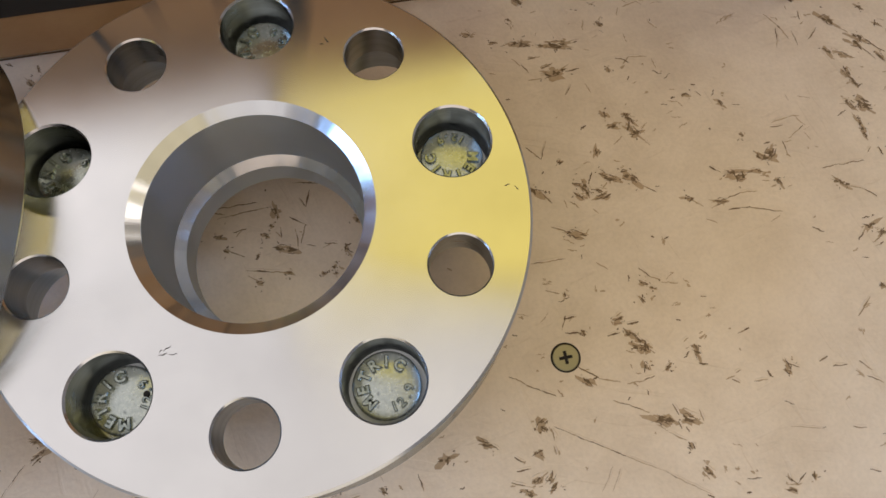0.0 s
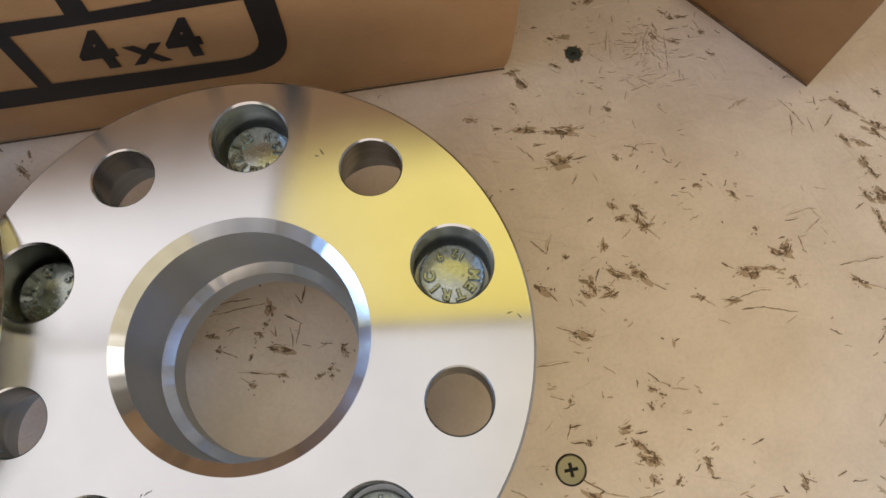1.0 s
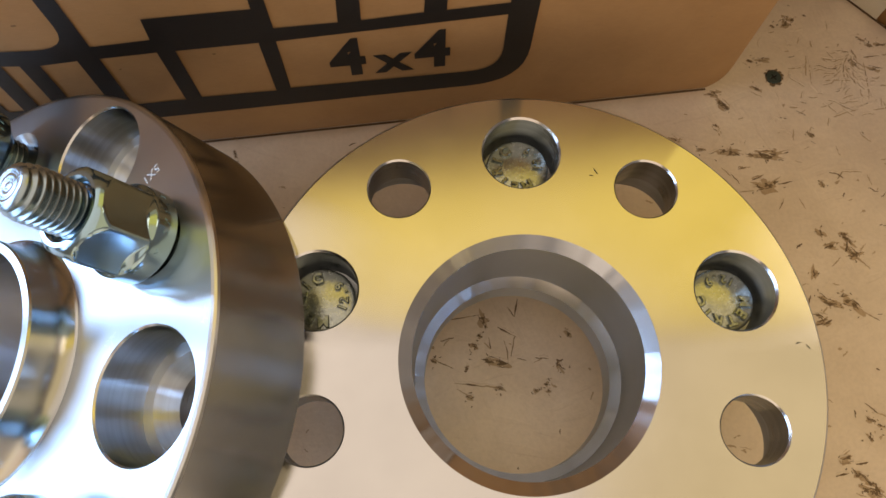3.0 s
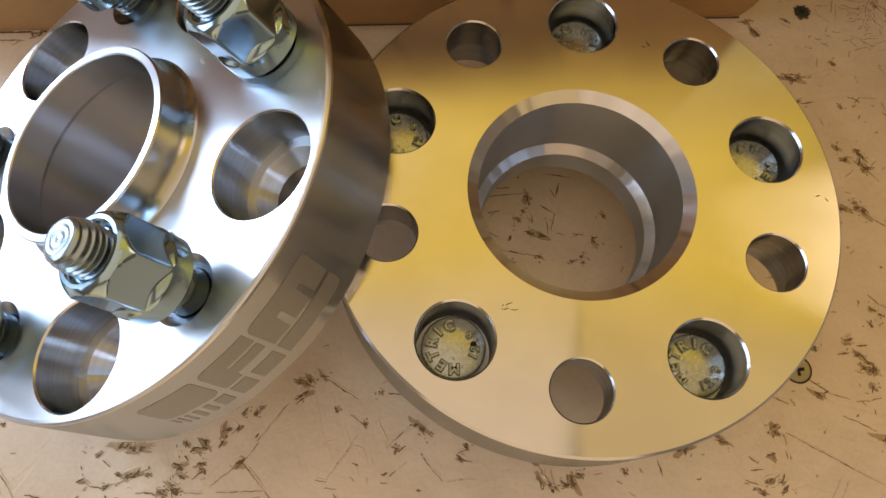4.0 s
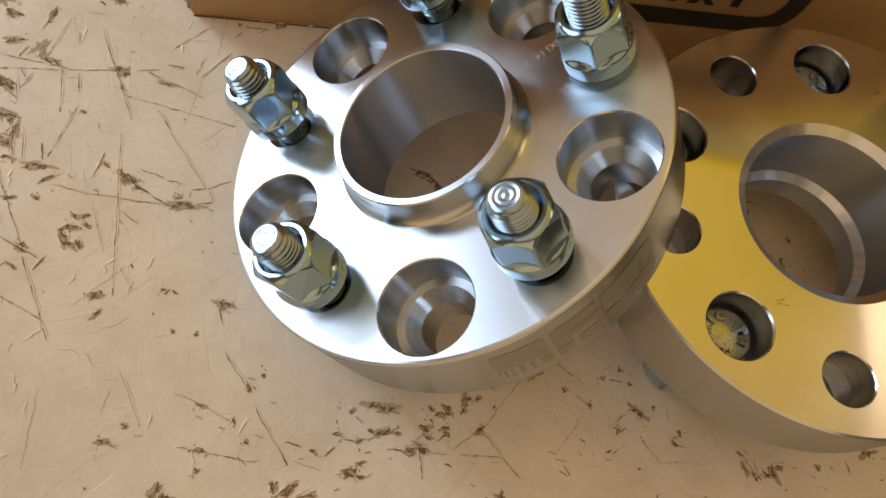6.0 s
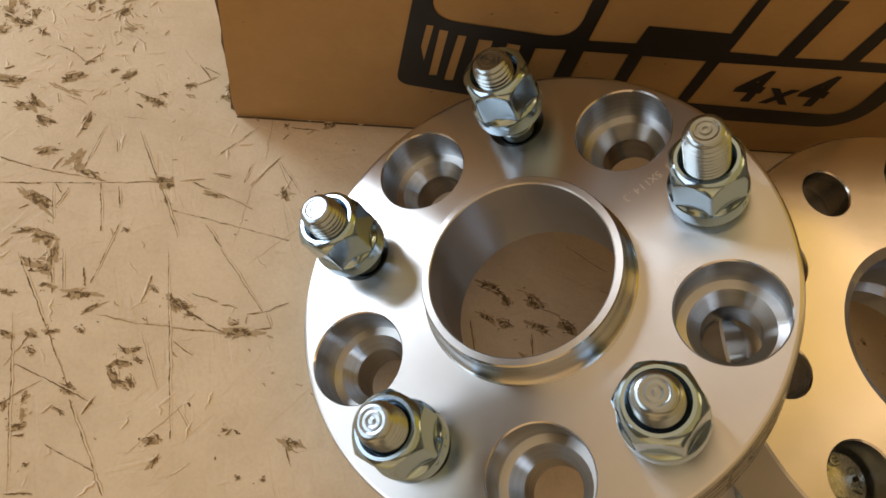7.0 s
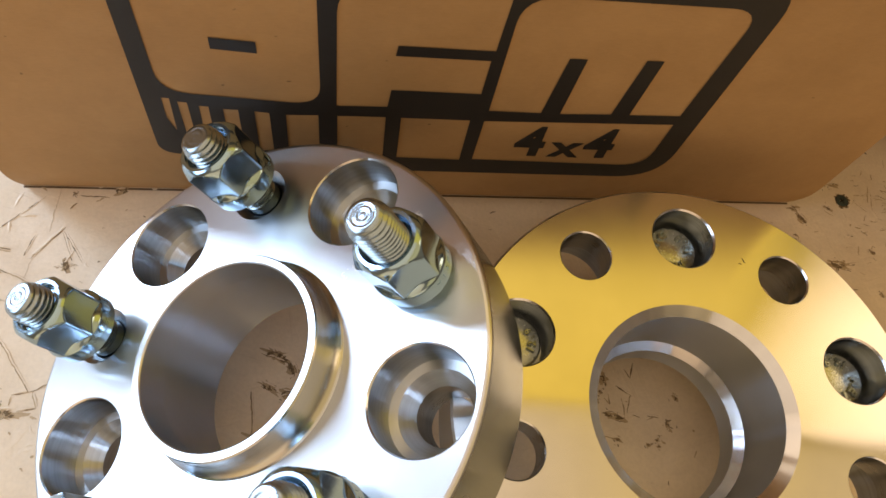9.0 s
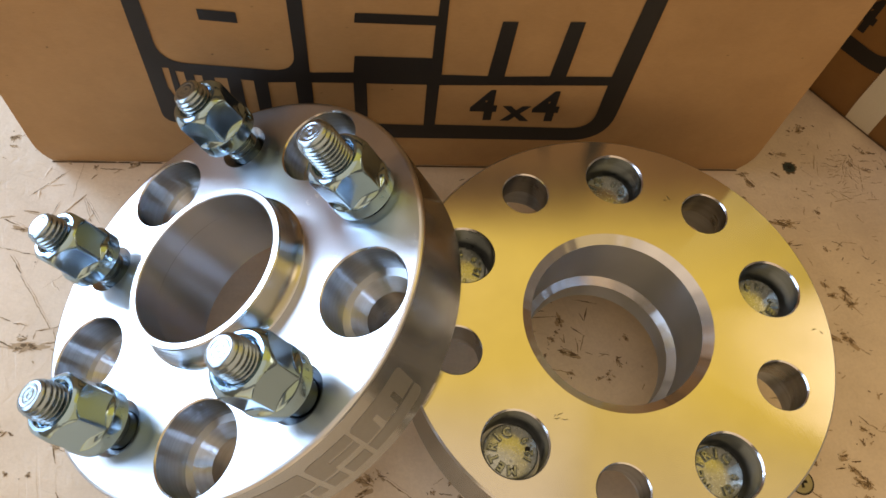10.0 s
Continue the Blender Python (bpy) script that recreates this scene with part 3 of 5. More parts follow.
EMBLEM_CELLS = [
    rounded([(0.0688, 0.0745), (0.1190, 0.0703), (0.1193, 0.1238), (0.0700, 0.1282)], (0.010, 0.010, 0.005, 0.008)),
    rounded([(0.1241, 0.0702), (0.1408, 0.0708), (0.1416, 0.0798), (0.1709, 0.0796), (0.1712, 0.0962), (0.1420, 0.0965), (0.1425, 0.1011), (0.1718, 0.1007), (0.1726, 0.1239), (0.1248, 0.1244)], (0, 0, 0, 0, 0, 0, 0, 0, 0, 0.011)),
    rounded([(0.1751, 0.0706), (0.1932, 0.0704), (0.1952, 0.0990), (0.2009, 0.0990), (0.1999, 0.0703), (0.2178, 0.0711), (0.2197, 0.0997), (0.2253, 0.0998), (0.2244, 0.0711), (0.2427, 0.0716), (0.2446, 0.1236), (0.1754, 0.1239)], (0, 0, 0, 0, 0, 0, 0, 0, 0, 0, 0.009, 0.011)),
    rounded([(0.1742, 0.0396), (0.2425, 0.0384), (0.2425, 0.0664), (0.1746, 0.0645)], (0, 0.011, 0, 0)),
    [(0.1458, 0.0395), (0.1694, 0.0389), (0.1696, 0.0646), (0.1458, 0.0647)],
    [(0.1240, 0.0392), (0.1406, 0.0391), (0.1406, 0.0648), (0.1243, 0.0645)],
    [(0.1068, 0.0412), (0.1178, 0.0408), (0.1180, 0.0645), (0.1073, 0.0640)],
    [(0.0680, 0.0601), (0.0699, 0.0526), (0.0709, 0.0709), (0.0685, 0.0711)],
    [(0.0727, 0.0447), (0.0755, 0.0449), (0.0761, 0.0689), (0.0731, 0.0693)],
    [(0.0785, 0.0425), (0.0818, 0.0427), (0.0826, 0.0671), (0.0796, 0.0674)],
    [(0.0865, 0.0420), (0.0913, 0.0420), (0.0919, 0.0659), (0.0871, 0.0661)],
    [(0.0966, 0.0416), (0.1015, 0.0415), (0.1019, 0.0647), (0.0971, 0.0654)],
]


def emblem(box, shift, rise):
    """The printed sign: a black field with bare cardboard cells, and the 4x4 plate."""
    lift = 0.0003
    def put(u, v):
        return Vector((u + shift, -face_out(v + rise) - lift, v + rise))
    outer = rounded([(0.0612, 0.0385), (0.1186, 0.0299), (0.2511, 0.0298), (0.2520, 0.1360), (0.1214, 0.1376), (0.0645, 0.1428)], (0.006, 0, 0.019, 0.016, 0, 0.011), 8)
    cells = EMBLEM_CELLS
    part("printed_emblem", sheet_with_holes(outer, cells, put), INK, box, "black printed emblem with bare cardboard cells")
    part("emblem_dash", sheet_with_holes([(0.0878, 0.0959), (0.1011, 0.0947), (0.1011, 0.0997), (0.0879, 0.1008)], [], put), INK, box)
    bm = bmesh.new()
    for ch, u in (("4", 0.1940), ("x", 0.2079), ("4", 0.2203)):
        big = ch == "4"
        letters(ch, 0.0250 if big else 0.0190, 0.00008, bm, pose(u + shift, -face_out(0.05) - lift, (0.0516 if big else 0.0492) + rise, 90, 0, 0) @ Matrix.Diagonal((0.84 if big else 1.05, 1, 1, 1)), 0.0009 if big else 0.0005)
    part("plate_lettering", bm, INK, box, "printed black 4x4 lettering")


def carton(m, label, card, shift=0.0, rise=0.0, edge_scale=0.2):
    """A closed shipping carton; its front lower left corner is the origin."""
    box = thing("cardboard_box", m, label, "cardboard box", "shipping cartons")
    t = 0.004
    # front: a bulging sheet with thickness
    bm = bmesh.new()
    rows = [0.0, 0.004, 0.008, 0.012, 0.016, 0.020, 0.024, 0.06, 0.10, 0.14, BH]
    for back in (0, 1):
        grid = [[bm.verts.new((u, -face_out(v) + back * (t + face_out(v)), v)) for u in (0.0, 0.0015, 0.08, 0.16, 0.25, BW - 0.0015, BW)] for v in rows]
        for a, b in zip(grid, grid[1:]):
            for i in range(len(a) - 1):
                bm.faces.new((a[i], a[i + 1], b[i + 1], b[i]))
        if back == 0:
            first = grid
    for a, b in ((first, grid),):
        n, k = len(rows), len(a[0])
        for i in range(n - 1):
            bm.faces.new((a[i][0], a[i + 1][0], b[i + 1][0], b[i][0]))
            bm.faces.new((a[i][k - 1], b[i][k - 1], b[i + 1][k - 1], a[i + 1][k - 1]))
        for i in range(k - 1):
            bm.faces.new((a[0][i], b[0][i], b[0][i + 1], a[0][i + 1]))
            bm.faces.new((a[n - 1][i], a[n - 1][i + 1], b[n - 1][i + 1], b[n - 1][i]))
    part("front_panel", bm, card, box)
    for name, b in (("side_panel", (0.0, t, t, BD - t, 0.0, BH)), ("side_panel", (BW - t, BW, t, BD - t, 0.0, BH)), ("back_panel", (0, BW, BD - t, BD, 0, BH)),
                    ("bottom_panel", (t, BW - t, t, BD - t, 0.0, t)), ("top_flap", (0, BW, 0, BD / 2 - 0.0008, BH + 0.0002, BH + t)), ("top_flap", (0, BW, BD / 2 + 0.0008, BD, BH + 0.0002, BH + t))):
        bm = bmesh.new()
        add_box(bm, *b)
        bmesh.ops.bevel(bm, geom=bm.edges[:], offset=0.0010, segments=2, affect="EDGES")
        part(name, bm, card, box)
    bm = bmesh.new()
    rows = []
    for k in range(25):
        z = 0.002 + (BH - 0.004) * k / 24
        grow = min(1.0, max(0.0, (z - 0.035) / 0.075))
        x = -0.0019 - 0.0036 * grow * grow * (3 - 2 * grow) - 0.0005 * math.sin(z * 190) - 0.0004 * math.sin(z * 470 + 1)
        rows.append([bm.verts.new(q) for q in ((-0.0003, 0.0006, z), (x, 0.0016, z), (x - 0.0004, 0.030, z), (-0.0003, 0.032, z))])
    for p, q in zip(rows, rows[1:]):
        for i in range(4):
            bm.faces.new((p[i], p[(i + 1) % 4], q[(i + 1) % 4], q[i]))
    bm.faces.new(rows[0])
    bm.faces.new(rows[-1])
    part("glue_flap", bm, CARD_EDGE, box, "dark raw edge of the glued carton seam")
    # scuffed lower edge; on the main carton it paints in the contact shade
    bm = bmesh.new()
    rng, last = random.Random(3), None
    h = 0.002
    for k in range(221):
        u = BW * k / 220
        h = min(0.0055, max(0.0003, h + rng.gauss(0, 0.0006) + (0.0017 - h) * 0.12)) if edge_scale > 0 else h
        hk = h * edge_scale
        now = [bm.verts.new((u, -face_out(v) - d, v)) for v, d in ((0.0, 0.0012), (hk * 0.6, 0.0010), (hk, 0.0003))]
        if last:
            for i in range(2):
                bm.faces.new((last[i], now[i], now[i + 1], last[i + 1]))
        last = now
    part("worn_contact_edge", bm, CARD_EDGE, box, "dark scuffed lower edge of the cardboard, with contact shade")
    emblem(box, shift, rise)
    for ob in box.children:
        for v in ob.data.vertices:
            v.co.x += 0.04 * v.co.z * max(0.0, 1 - v.co.x / BW) ** 10
    return box


box_turn = math.degrees(math.atan2(0.040, 0.329))
carton(pose(-0.2440, 0.0772, 0, 0, 0, box_turn), "brown cardboard carton with black printed emblem, standing behind the spacers", CARD, 0.0, 0.0, 0.08)
far_turn = math.degrees(math.atan2(-0.0725, 0.0690))
corner = Vector((0.1965, 0.1030, 0))
along = Vector((math.cos(radians(far_turn)), math.sin(radians(far_turn)), 0))
box_b = carton(Matrix.Translation(corner - along * BW) @ pose(0, 0, 0, 0, 0, far_turn), "brown cardboard carton with a white tape strip, set at an angle", CARD_SHADED, 0.0073, 0.005, 0.3)
bm = bmesh.new()
u0, u1 = BW - 0.0770, BW - 0.0625
strip = []
for v in (0.001, 0.006, 0.012, 0.018, 0.024, 0.08, 0.13, BH - 0.001):
    strip.append([bm.verts.new((u, -face_out(v) - d, v)) for u, d in ((u0, 0.0004), (u0, 0.0008), (u1, 0.0008), (u1, 0.0004))])
for a, b in zip(strip, strip[1:]):
    for i in range(3):
        bm.faces.new((a[i], a[i + 1], b[i + 1], b[i]))
part("tape_strip", bm, TAPE, box_b, "white paper tape strip")


# ---------------------------------------------------------------- etched sign and size mark on the leaning spacer
def etched_sign(sp):
    """Laser-etched cells round the rim, the same sign as on the cartons."""
    bm = bmesh.new()
    r = R_OUT + 0.00006
    turn = 29.3
    for cell in EMBLEM_CELLS:
        vs = []
        for i, q in enumerate(cell):
            a, b = Vector(q), Vector(cell[(i + 1) % len(cell)])
            steps = max(1, int((b - a).length / 0.006))
            vs += [a + (b - a) * k / steps for k in range(steps)]
        flat = [bm.verts.new((p[0], p[1], 0)) for p in vs]
        edges = [bm.edges.new((flat[i - 1], flat[i])) for i in range(len(flat))]
        bmesh.ops.triangle_fill(bm, use_beauty=True, use_dissolve=False, edges=edges, normal=(0, 0, 1))
    long_edges = [e for e in bm.edges if e.calc_length() > 0.008]
    bmesh.ops.subdivide_edges(bm, edges=long_edges, cuts=3, use_grid_fill=False)
    bmesh.ops.triangulate(bm, faces=bm.faces[:])
    for v in bm.verts:
        a = radians(turn - 71.0 + (v.co.x - 0.069) / 0.176 * 45.0)
        z = -0.0255 + (v.co.y - 0.038) / 0.088 * 0.0190
        v.co = Vector((r * math.cos(a), r * math.sin(a), z))
    part("etched_sign", bm, ETCH, sp, "grey laser-etched sign round the rim")


def size_mark(sp):
    bm = bmesh.new()
    a = math.atan2(0.0165, 0.0206)
    for i, ch in enumerate("5X114.3 5X114.3"):
        if ch != " ":
            d = 0.00198 * i
            letters(ch, 0.0035, 0.00003, bm, pose(0, 0, 0, 0, 0, 29.3) @ pose(0.0506 - d * math.cos(a), 0.0424 - d * math.sin(a), 0.00004, 0, 0, math.degrees(a) + 180))
    part("size_mark", bm, ETCH_PALE, sp, "fine engraved 5X114.3 size mark")


etched_sign(leaning_spacer)
size_mark(leaning_spacer)


# ---------------------------------------------------------------- screws let into the bench board
def screw(x, y, r, turn, mat, label, depth=0.0):
    head = lathe([(0, -0.002), (r * 0.6, -0.002), (r, -0.0003), (r, 0.0002), (r * 0.94, 0.00035), (0, 0.0004)], 40)
    tools = []
    for a in (0, 90):
        b = bmesh.new()
        vs = add_box(b, -r * 0.62, r * 0.62, -r * 0.13, r * 0.13, -0.0016, 0.002)
        for v in vs:
            if v.co.z < 0:
                v.co.x *= 0.6
        bmesh.ops.transform(b, matrix=pose(0, 0, 0, 0, 0, a), verts=b.verts)
        tools.append(b)
    ob = thing("screw", pose(x, y, -depth, 0, 0, turn), label, "screw", "screws in the bench board")
    part("head", cut(head, tools), mat, ob)
    bm = bmesh.new()
    for a in (0, 90):
        vs = add_box(bm, -r * 0.60, r * 0.60, -r * 0.12, r * 0.12, -0.0010, 0.00005 + a * 0.0000002)
        bmesh.ops.transform(bm, matrix=pose(0, 0, 0, 0, 0, a), verts=vs)
    # Black ring: grime, and the dark of the gap painted round the head.
    part("dirt_gap_ring", lathe([(r * 0.95, 0.00005), (r * 1.10, 0.00012), (r * 1.13, 0.00002)], 40), GRIME, ob)
    part("cross_recess", bm, GRIME, ob, "dirt-filled black cross recess")
    return ob


screw(0.0905, -0.0335, 0.0045, 8, BRASS, "countersunk cross-head screw flush in the bench board")
screw(0.1078, 0.1213, 0.0029, 30, OLD_STEEL, "dark corroded screw head in the bench board")


# ---------------------------------------------------------------- gouges, chips and scratches in the paint
# Each mark runs from (x, y) to (x, y), in millimetres on the bench.
EAST_TEARS = [(82.9, 89.2, 89.4, 88.3), (96, 88, 103.7, 87.8), (93.5, 74.3, 102.4, 76.3), (117, 97.1, 118.4, 95.7), (114.3, 57.9, 116, 55), (116.2, 51.4, 119.3, 52),
    (121.5, 55.9, 124.1, 56.4), (123.1, 55.1, 125.7, 52.6), (123, 51.1, 126.3, 47.4), (123.5, 47.5, 127.9, 48.5), (95, 37.6, 97.2, 38.6), (109.3, 40.2, 110.5, 43.1),
    (110.1, 33.4, 113, 31.6), (112.9, 31, 116.9, 29.6), (118.3, 32.3, 120.5, 33.3), (119.9, 31.7, 123.9, 28.1), (100.3, 29.4, 102.9, 28.2), (100.4, 25, 103.1, 23.3),
    (103.4, 29.3, 105.3, 24.7), (108.3, 26.8, 111.1, 24.4), (108.4, 23, 112.1, 24.4), (84.7, 27.4, 88.6, 25.7), (96.2, 10.7, 102, 9.1), (145.1, 63, 148.4, 63.3)]
EAST_TEARS_B = [(158.2, 59.9, 160.4, 57.8), (164.6, 45.8, 165.8, 45.2), (169.3, 36.9, 174.2, 35.1), (172.2, 35.6, 176.1, 39.6), (156.5, 30.2, 163.4, 30.2),
    (159.2, 27.8, 163.2, 29.3), (164.9, 30.4, 169.1, 30.6), (174.6, 26.9, 176.1, 24.2), (139.4, 21.3, 142.4, 20.9), (150.4, 19.4, 154.6, 19.8),
    (205.7, 96.3, 210.1, 90.9), (215.6, 85.4, 220.5, 82.6), (213.9, 82.9, 218, 81.4), (203.4, 80.9, 206.1, 78.3), (208.3, 78.1, 212.4, 76.7), (223.7, 77.3, 226.3, 74.7),
    (221.2, 99.5, 222.9, 97.3), (226, 91.3, 227.9, 89.9), (209.4, 71.3, 211.2, 66.7), (211.2, 66.7, 213.3, 63.7), (206.8, 57.2, 209.8, 54.7), (211.2, 57.5, 216, 54.8),
    (211.8, 55.8, 215.5, 53.2), (209, 51.1, 210.7, 46.3)]
EAST_TEARS_C = [(210.7, 46.3, 211.6, 41.6), (195.3, 25.8, 199.9, 23.3), (202.1, 6.4, 206.6, 8.2), (206.6, 4, 209.6, 5.3)]
EAST_STAINS = [(94.9, 88, 101.5, 87.7), (88.8, 82, 92.1, 82.4), (92.9, 78.6, 97.3, 79.1), (115.7, 52.2, 121.1, 52.8), (100.9, 25, 105.8, 23.6), (129.4, 7.2, 128.9, 3.8),
    (157.1, 61.1, 158.6, 59.8), (160.3, 63.4, 162.4, 62.8), (169, 29.9, 174.1, 29.6), (163.6, 94.6, 174.6, 99.3), (206.1, 78.3, 209.8, 79.8), (206.2, 59.7, 207.8, 57.2)]
EAST_CUTS = [(100.4, 87.7, 109.4, 89.8), (87.9, 72.7, 93.4, 73.1), (102.4, 75.8, 107.9, 76.8), (82.3, 82.4, 85.3, 79), (85.8, 79.7, 87.7, 77.1),
    (101.3, 65.8, 103.9, 70.1), (109.3, 70.3, 111.2, 66), (126.6, 46.9, 130.3, 43), (84.2, 44.6, 89.6, 39.5), (89.6, 39.5, 92, 46.9), (123.9, 28.1, 130, 24.5),
    (88.6, 25.7, 91.9, 22.2), (96.1, 23.1, 97.2, 20.2), (98.1, 22.3, 101.2, 19.5), (106.3, 19.2, 108.1, 17.4), (90.4, 13, 97.2, 10.7), (102, 9.1, 103.8, 11.8),
    (150.8, 64.6, 152.6, 62.6), (179.8, 42.1, 180.7, 36.3), (179.7, 41.7, 183.1, 42.4), (182.2, 43.2, 188.6, 48.2), (189.6, 48.1, 186.2, 52.4), (177.1, 49.8, 184, 51.8),
    (176.2, 48.2, 181.2, 48.6)]
EAST_CUTS_B = [(150.8, 33.4, 154.5, 30.9), (142.4, 20.5, 146, 17.9), (154.7, 20.5, 160.2, 22.4), (148.9, 16.9, 152.3, 18.4), (160.2, 22.4, 166.5, 22.9),
    (154.9, 16.1, 159.2, 16.7), (159.2, 16.7, 174.2, 14.8), (146.2, 13.1, 150, 11.4), (183.3, 97.5, 187.8, 92), (187.8, 92, 191, 85.4), (186.9, 90.8, 186, 81.9),
    (197, 98.1, 197.3, 94.2), (192.9, 89.2, 194.2, 82.7), (198.7, 85, 203.1, 89.9), (210.1, 90.9, 214.9, 87.2), (220.8, 83.8, 227.2, 77.9), (218, 81.4, 223.1, 74.8),
    (210.3, 35.9, 211.9, 38.1), (192.1, 30.5, 197.6, 31.5), (197.6, 31.5, 208.4, 32.5), (199.9, 23.3, 205.7, 21.4), (205.7, 21.4, 209.5, 18.3), (199, 2.3, 203.3, 7.4),
    (203.8, 0.9, 207.4, 3.3)]
NEAR_CUTS = [(82, -0.2, 94.1, 1.2), (104.8, -0.9, 108.5, -3.8), (119.4, -3.7, 122.9, -7), (122.9, -7, 126.7, -8.3), (126.5, -9.3, 132.3, -10),
    (139.4, -15, 141.4, -15.2), (86, -10, 90.8, -11.3), (91.9, -19.3, 90.4, -24.2), (91.2, -25.2, 96.9, -25.9), (91.7, -20.3, 95.7, -19.6), (109.2, -20.3, 111.4, -18.9),
    (105.5, -27, 110, -25.9), (112.7, -23.5, 116.7, -22.7), (111.1, -32.1, 114.2, -33.2), (119.1, -32.6, 120.9, -33.6), (131, -30.4, 132.8, -29.1),
    (149.7, -28.5, 154, -26.8), (165.8, -40, 168.5, -41.1), (143.1, -43.8, 146.2, -42.6), (145, -43.9, 147.6, -45.2), (146.7, -41.7, 148.7, -41.1),
    (152.4, -44.9, 157.2, -44.6), (93.7, -36.8, 100.8, -41), (100.8, -41, 108.1, -42.9)]
NEAR_CUTS_B = [(110, -43.4, 115.7, -42.8), (115.7, -42.8, 119.7, -41.7), (116.3, -45.6, 116.5, -47.5), (104.5, -48.6, 109.9, -50.4), (109.9, -50.4, 116.1, -52.9),
    (124, -50.7, 125.3, -54.4), (125, -56.2, 125.5, -58.9), (127.4, -58.1, 128.1, -60), (121.6, -59.6, 126.7, -62.5), (132.6, -53, 133.3, -56.7),
    (70.8, -38.9, 81.6, -44), (81.6, -44, 86.1, -45.7), (83.1, -56.5, 84.7, -59.2), (83.5, -61.8, 84.1, -64.5), (70.4, -64.6, 73.9, -66.5), (70.9, -69, 75.5, -68.7),
    (78.9, -71.2, 80.8, -69.6), (68.8, -72.3, 73.2, -73.4), (192.5, -25, 198.1, -18.3), (175.5, -39.6, 178.7, -38.2), (179.9, -41.4, 184.8, -41.1),
    (187.2, -43.1, 189.5, -45.7), (188.8, -40.3, 192.9, -43.4), (190.6, -45.2, 195.6, -47.9)]
NEAR_CUTS_C = [(182, -61.2, 186.5, -61.9), (157.7, -74.5, 157.8, -76.6), (184.3, -74.7, 187.7, -75.7)]
NEAR_TEARS = [(119.1, -8.8, 121.5, -10), (122.4, -10.7, 124.2, -11.6), (118.5, -14.3, 119.6, -15.9), (92.3, -11.4, 93, -12.4), (97.1, -24.5, 97.8, -26.5),
    (108, -22.2, 111.4, -21.4), (111.4, -25.9, 114.2, -26.9), (113.2, -26.8, 116.5, -30.5), (113.5, -31.3, 118.2, -32.1), (116.7, -29.5, 119.2, -32.2),
    (133.7, -31.5, 135.3, -33.9), (134.8, -33.1, 135.4, -36.4), (163.7, -38.9, 165.2, -40.9), (163.5, -41.8, 165.2, -42.8), (116.3, -36.2, 117.2, -39.1),
    (123.8, -39.5, 125.6, -37.7), (95.2, -40.7, 98.3, -43.1), (116.8, -54.8, 122.1, -56.9), (119.6, -54.6, 124, -56.7), (126.2, -54.4, 131.4, -56.5),
    (127.7, -56.3, 131.3, -57.1), (127.9, -63.5, 128.7, -65.3), (131.3, -71.3, 133.5, -73.5), (79.4, -56.3, 81.1, -52.8)]
NEAR_TEARS_B = [(77.8, -63.3, 79.8, -65.5), (76, -72.7, 78.9, -71.2), (80.5, -73, 82.6, -70.5), (81.1, -75.6, 83.2, -73.1), (72.2, -75.1, 75.7, -76.1),
    (202.6, -14.5, 204.4, -15.3), (156.7, -79.1, 159.2, -80.4), (165.8, -75.3, 166.4, -76.7)]
NEAR_STAINS = [(129.2, -17.5, 133.2, -16.7), (85.3, -7, 89.1, -8.2), (136.9, -29.7, 139.2, -27.9), (131.2, -69, 133.4, -70), (130.6, -72.4, 132, -75.1),
    (194.2, -22.1, 198.6, -20.4), (192.5, -29, 192.4, -31.9), (138.2, -71.1, 138.3, -73.4), (140.8, -71.8, 142.5, -72.6), (146.2, -72.5, 148.6, -74)]
NEAR_SCORES = [(84.1, -55.6, 105, -65.7), (105, -65.7, 117.1, -71.1), (117.1, -71.1, 132.1, -79.4), (101.9, -69, 97.3, -76.5), (104.1, -70, 100.8, -76.7),
    (161.6, -60.1, 172.6, -61.2)]
CORNER_TEARS = [(98.7, 128.5, 100.7, 128.5), (102.9, 128.9, 107.2, 128.9), (99.1, 116.5, 101.7, 115.2), (84.3, 110.7, 88.1, 107.2), (81, 113.5, 85.3, 114),
    (63.9, 94.4, 66.9, 93.7), (82.1, 100.3, 83.6, 99.2), (74.3, 89.8, 77.2, 89.8), (85.9, 88.6, 89.3, 88.4), (97.4, 87.4, 102.6, 86.7), (99.8, 86.1, 102.7, 87.8),
    (93.3, 87.9, 95.3, 87.4), (117.7, 95.9, 119.1, 95.5), (118.7, 76.7, 119, 74.6), (144, 139.2, 146, 137.9), (139, 129.3, 140.8, 126.9), (150.1, 136.7, 153.2, 135.9),
    (146.8, 136.7, 148.8, 135.4), (145.9, 125.6, 149.3, 124.4), (158.4, 129.2, 160.4, 128.4), (159.7, 119.5, 162.6, 118.3), (110.1, 145, 111.4, 144),
    (114.5, 145.8, 119.3, 148.3)]
CORNER_CUTS = [(98, 114.8, 101.9, 112.4), (86.5, 111.8, 89.2, 108.3), (78.6, 88, 82.5, 89.8), (102.7, 87.4, 108.4, 88.9), (88.5, 81.8, 93.3, 83),
    (93.2, 77.4, 97.9, 79.5), (83.6, 81.4, 85.3, 79.2), (87.2, 78.1, 88.4, 75.9), (122.4, 80.6, 126.3, 79.9), (124.9, 77.8, 127.5, 81), (127.5, 81, 134.6, 80.9),
    (136.4, 79.8, 137.3, 75.5), (127.8, 119.8, 137.6, 120.9), (144.2, 128.1, 144.2, 122), (144.6, 130.5, 151.2, 131.2)]
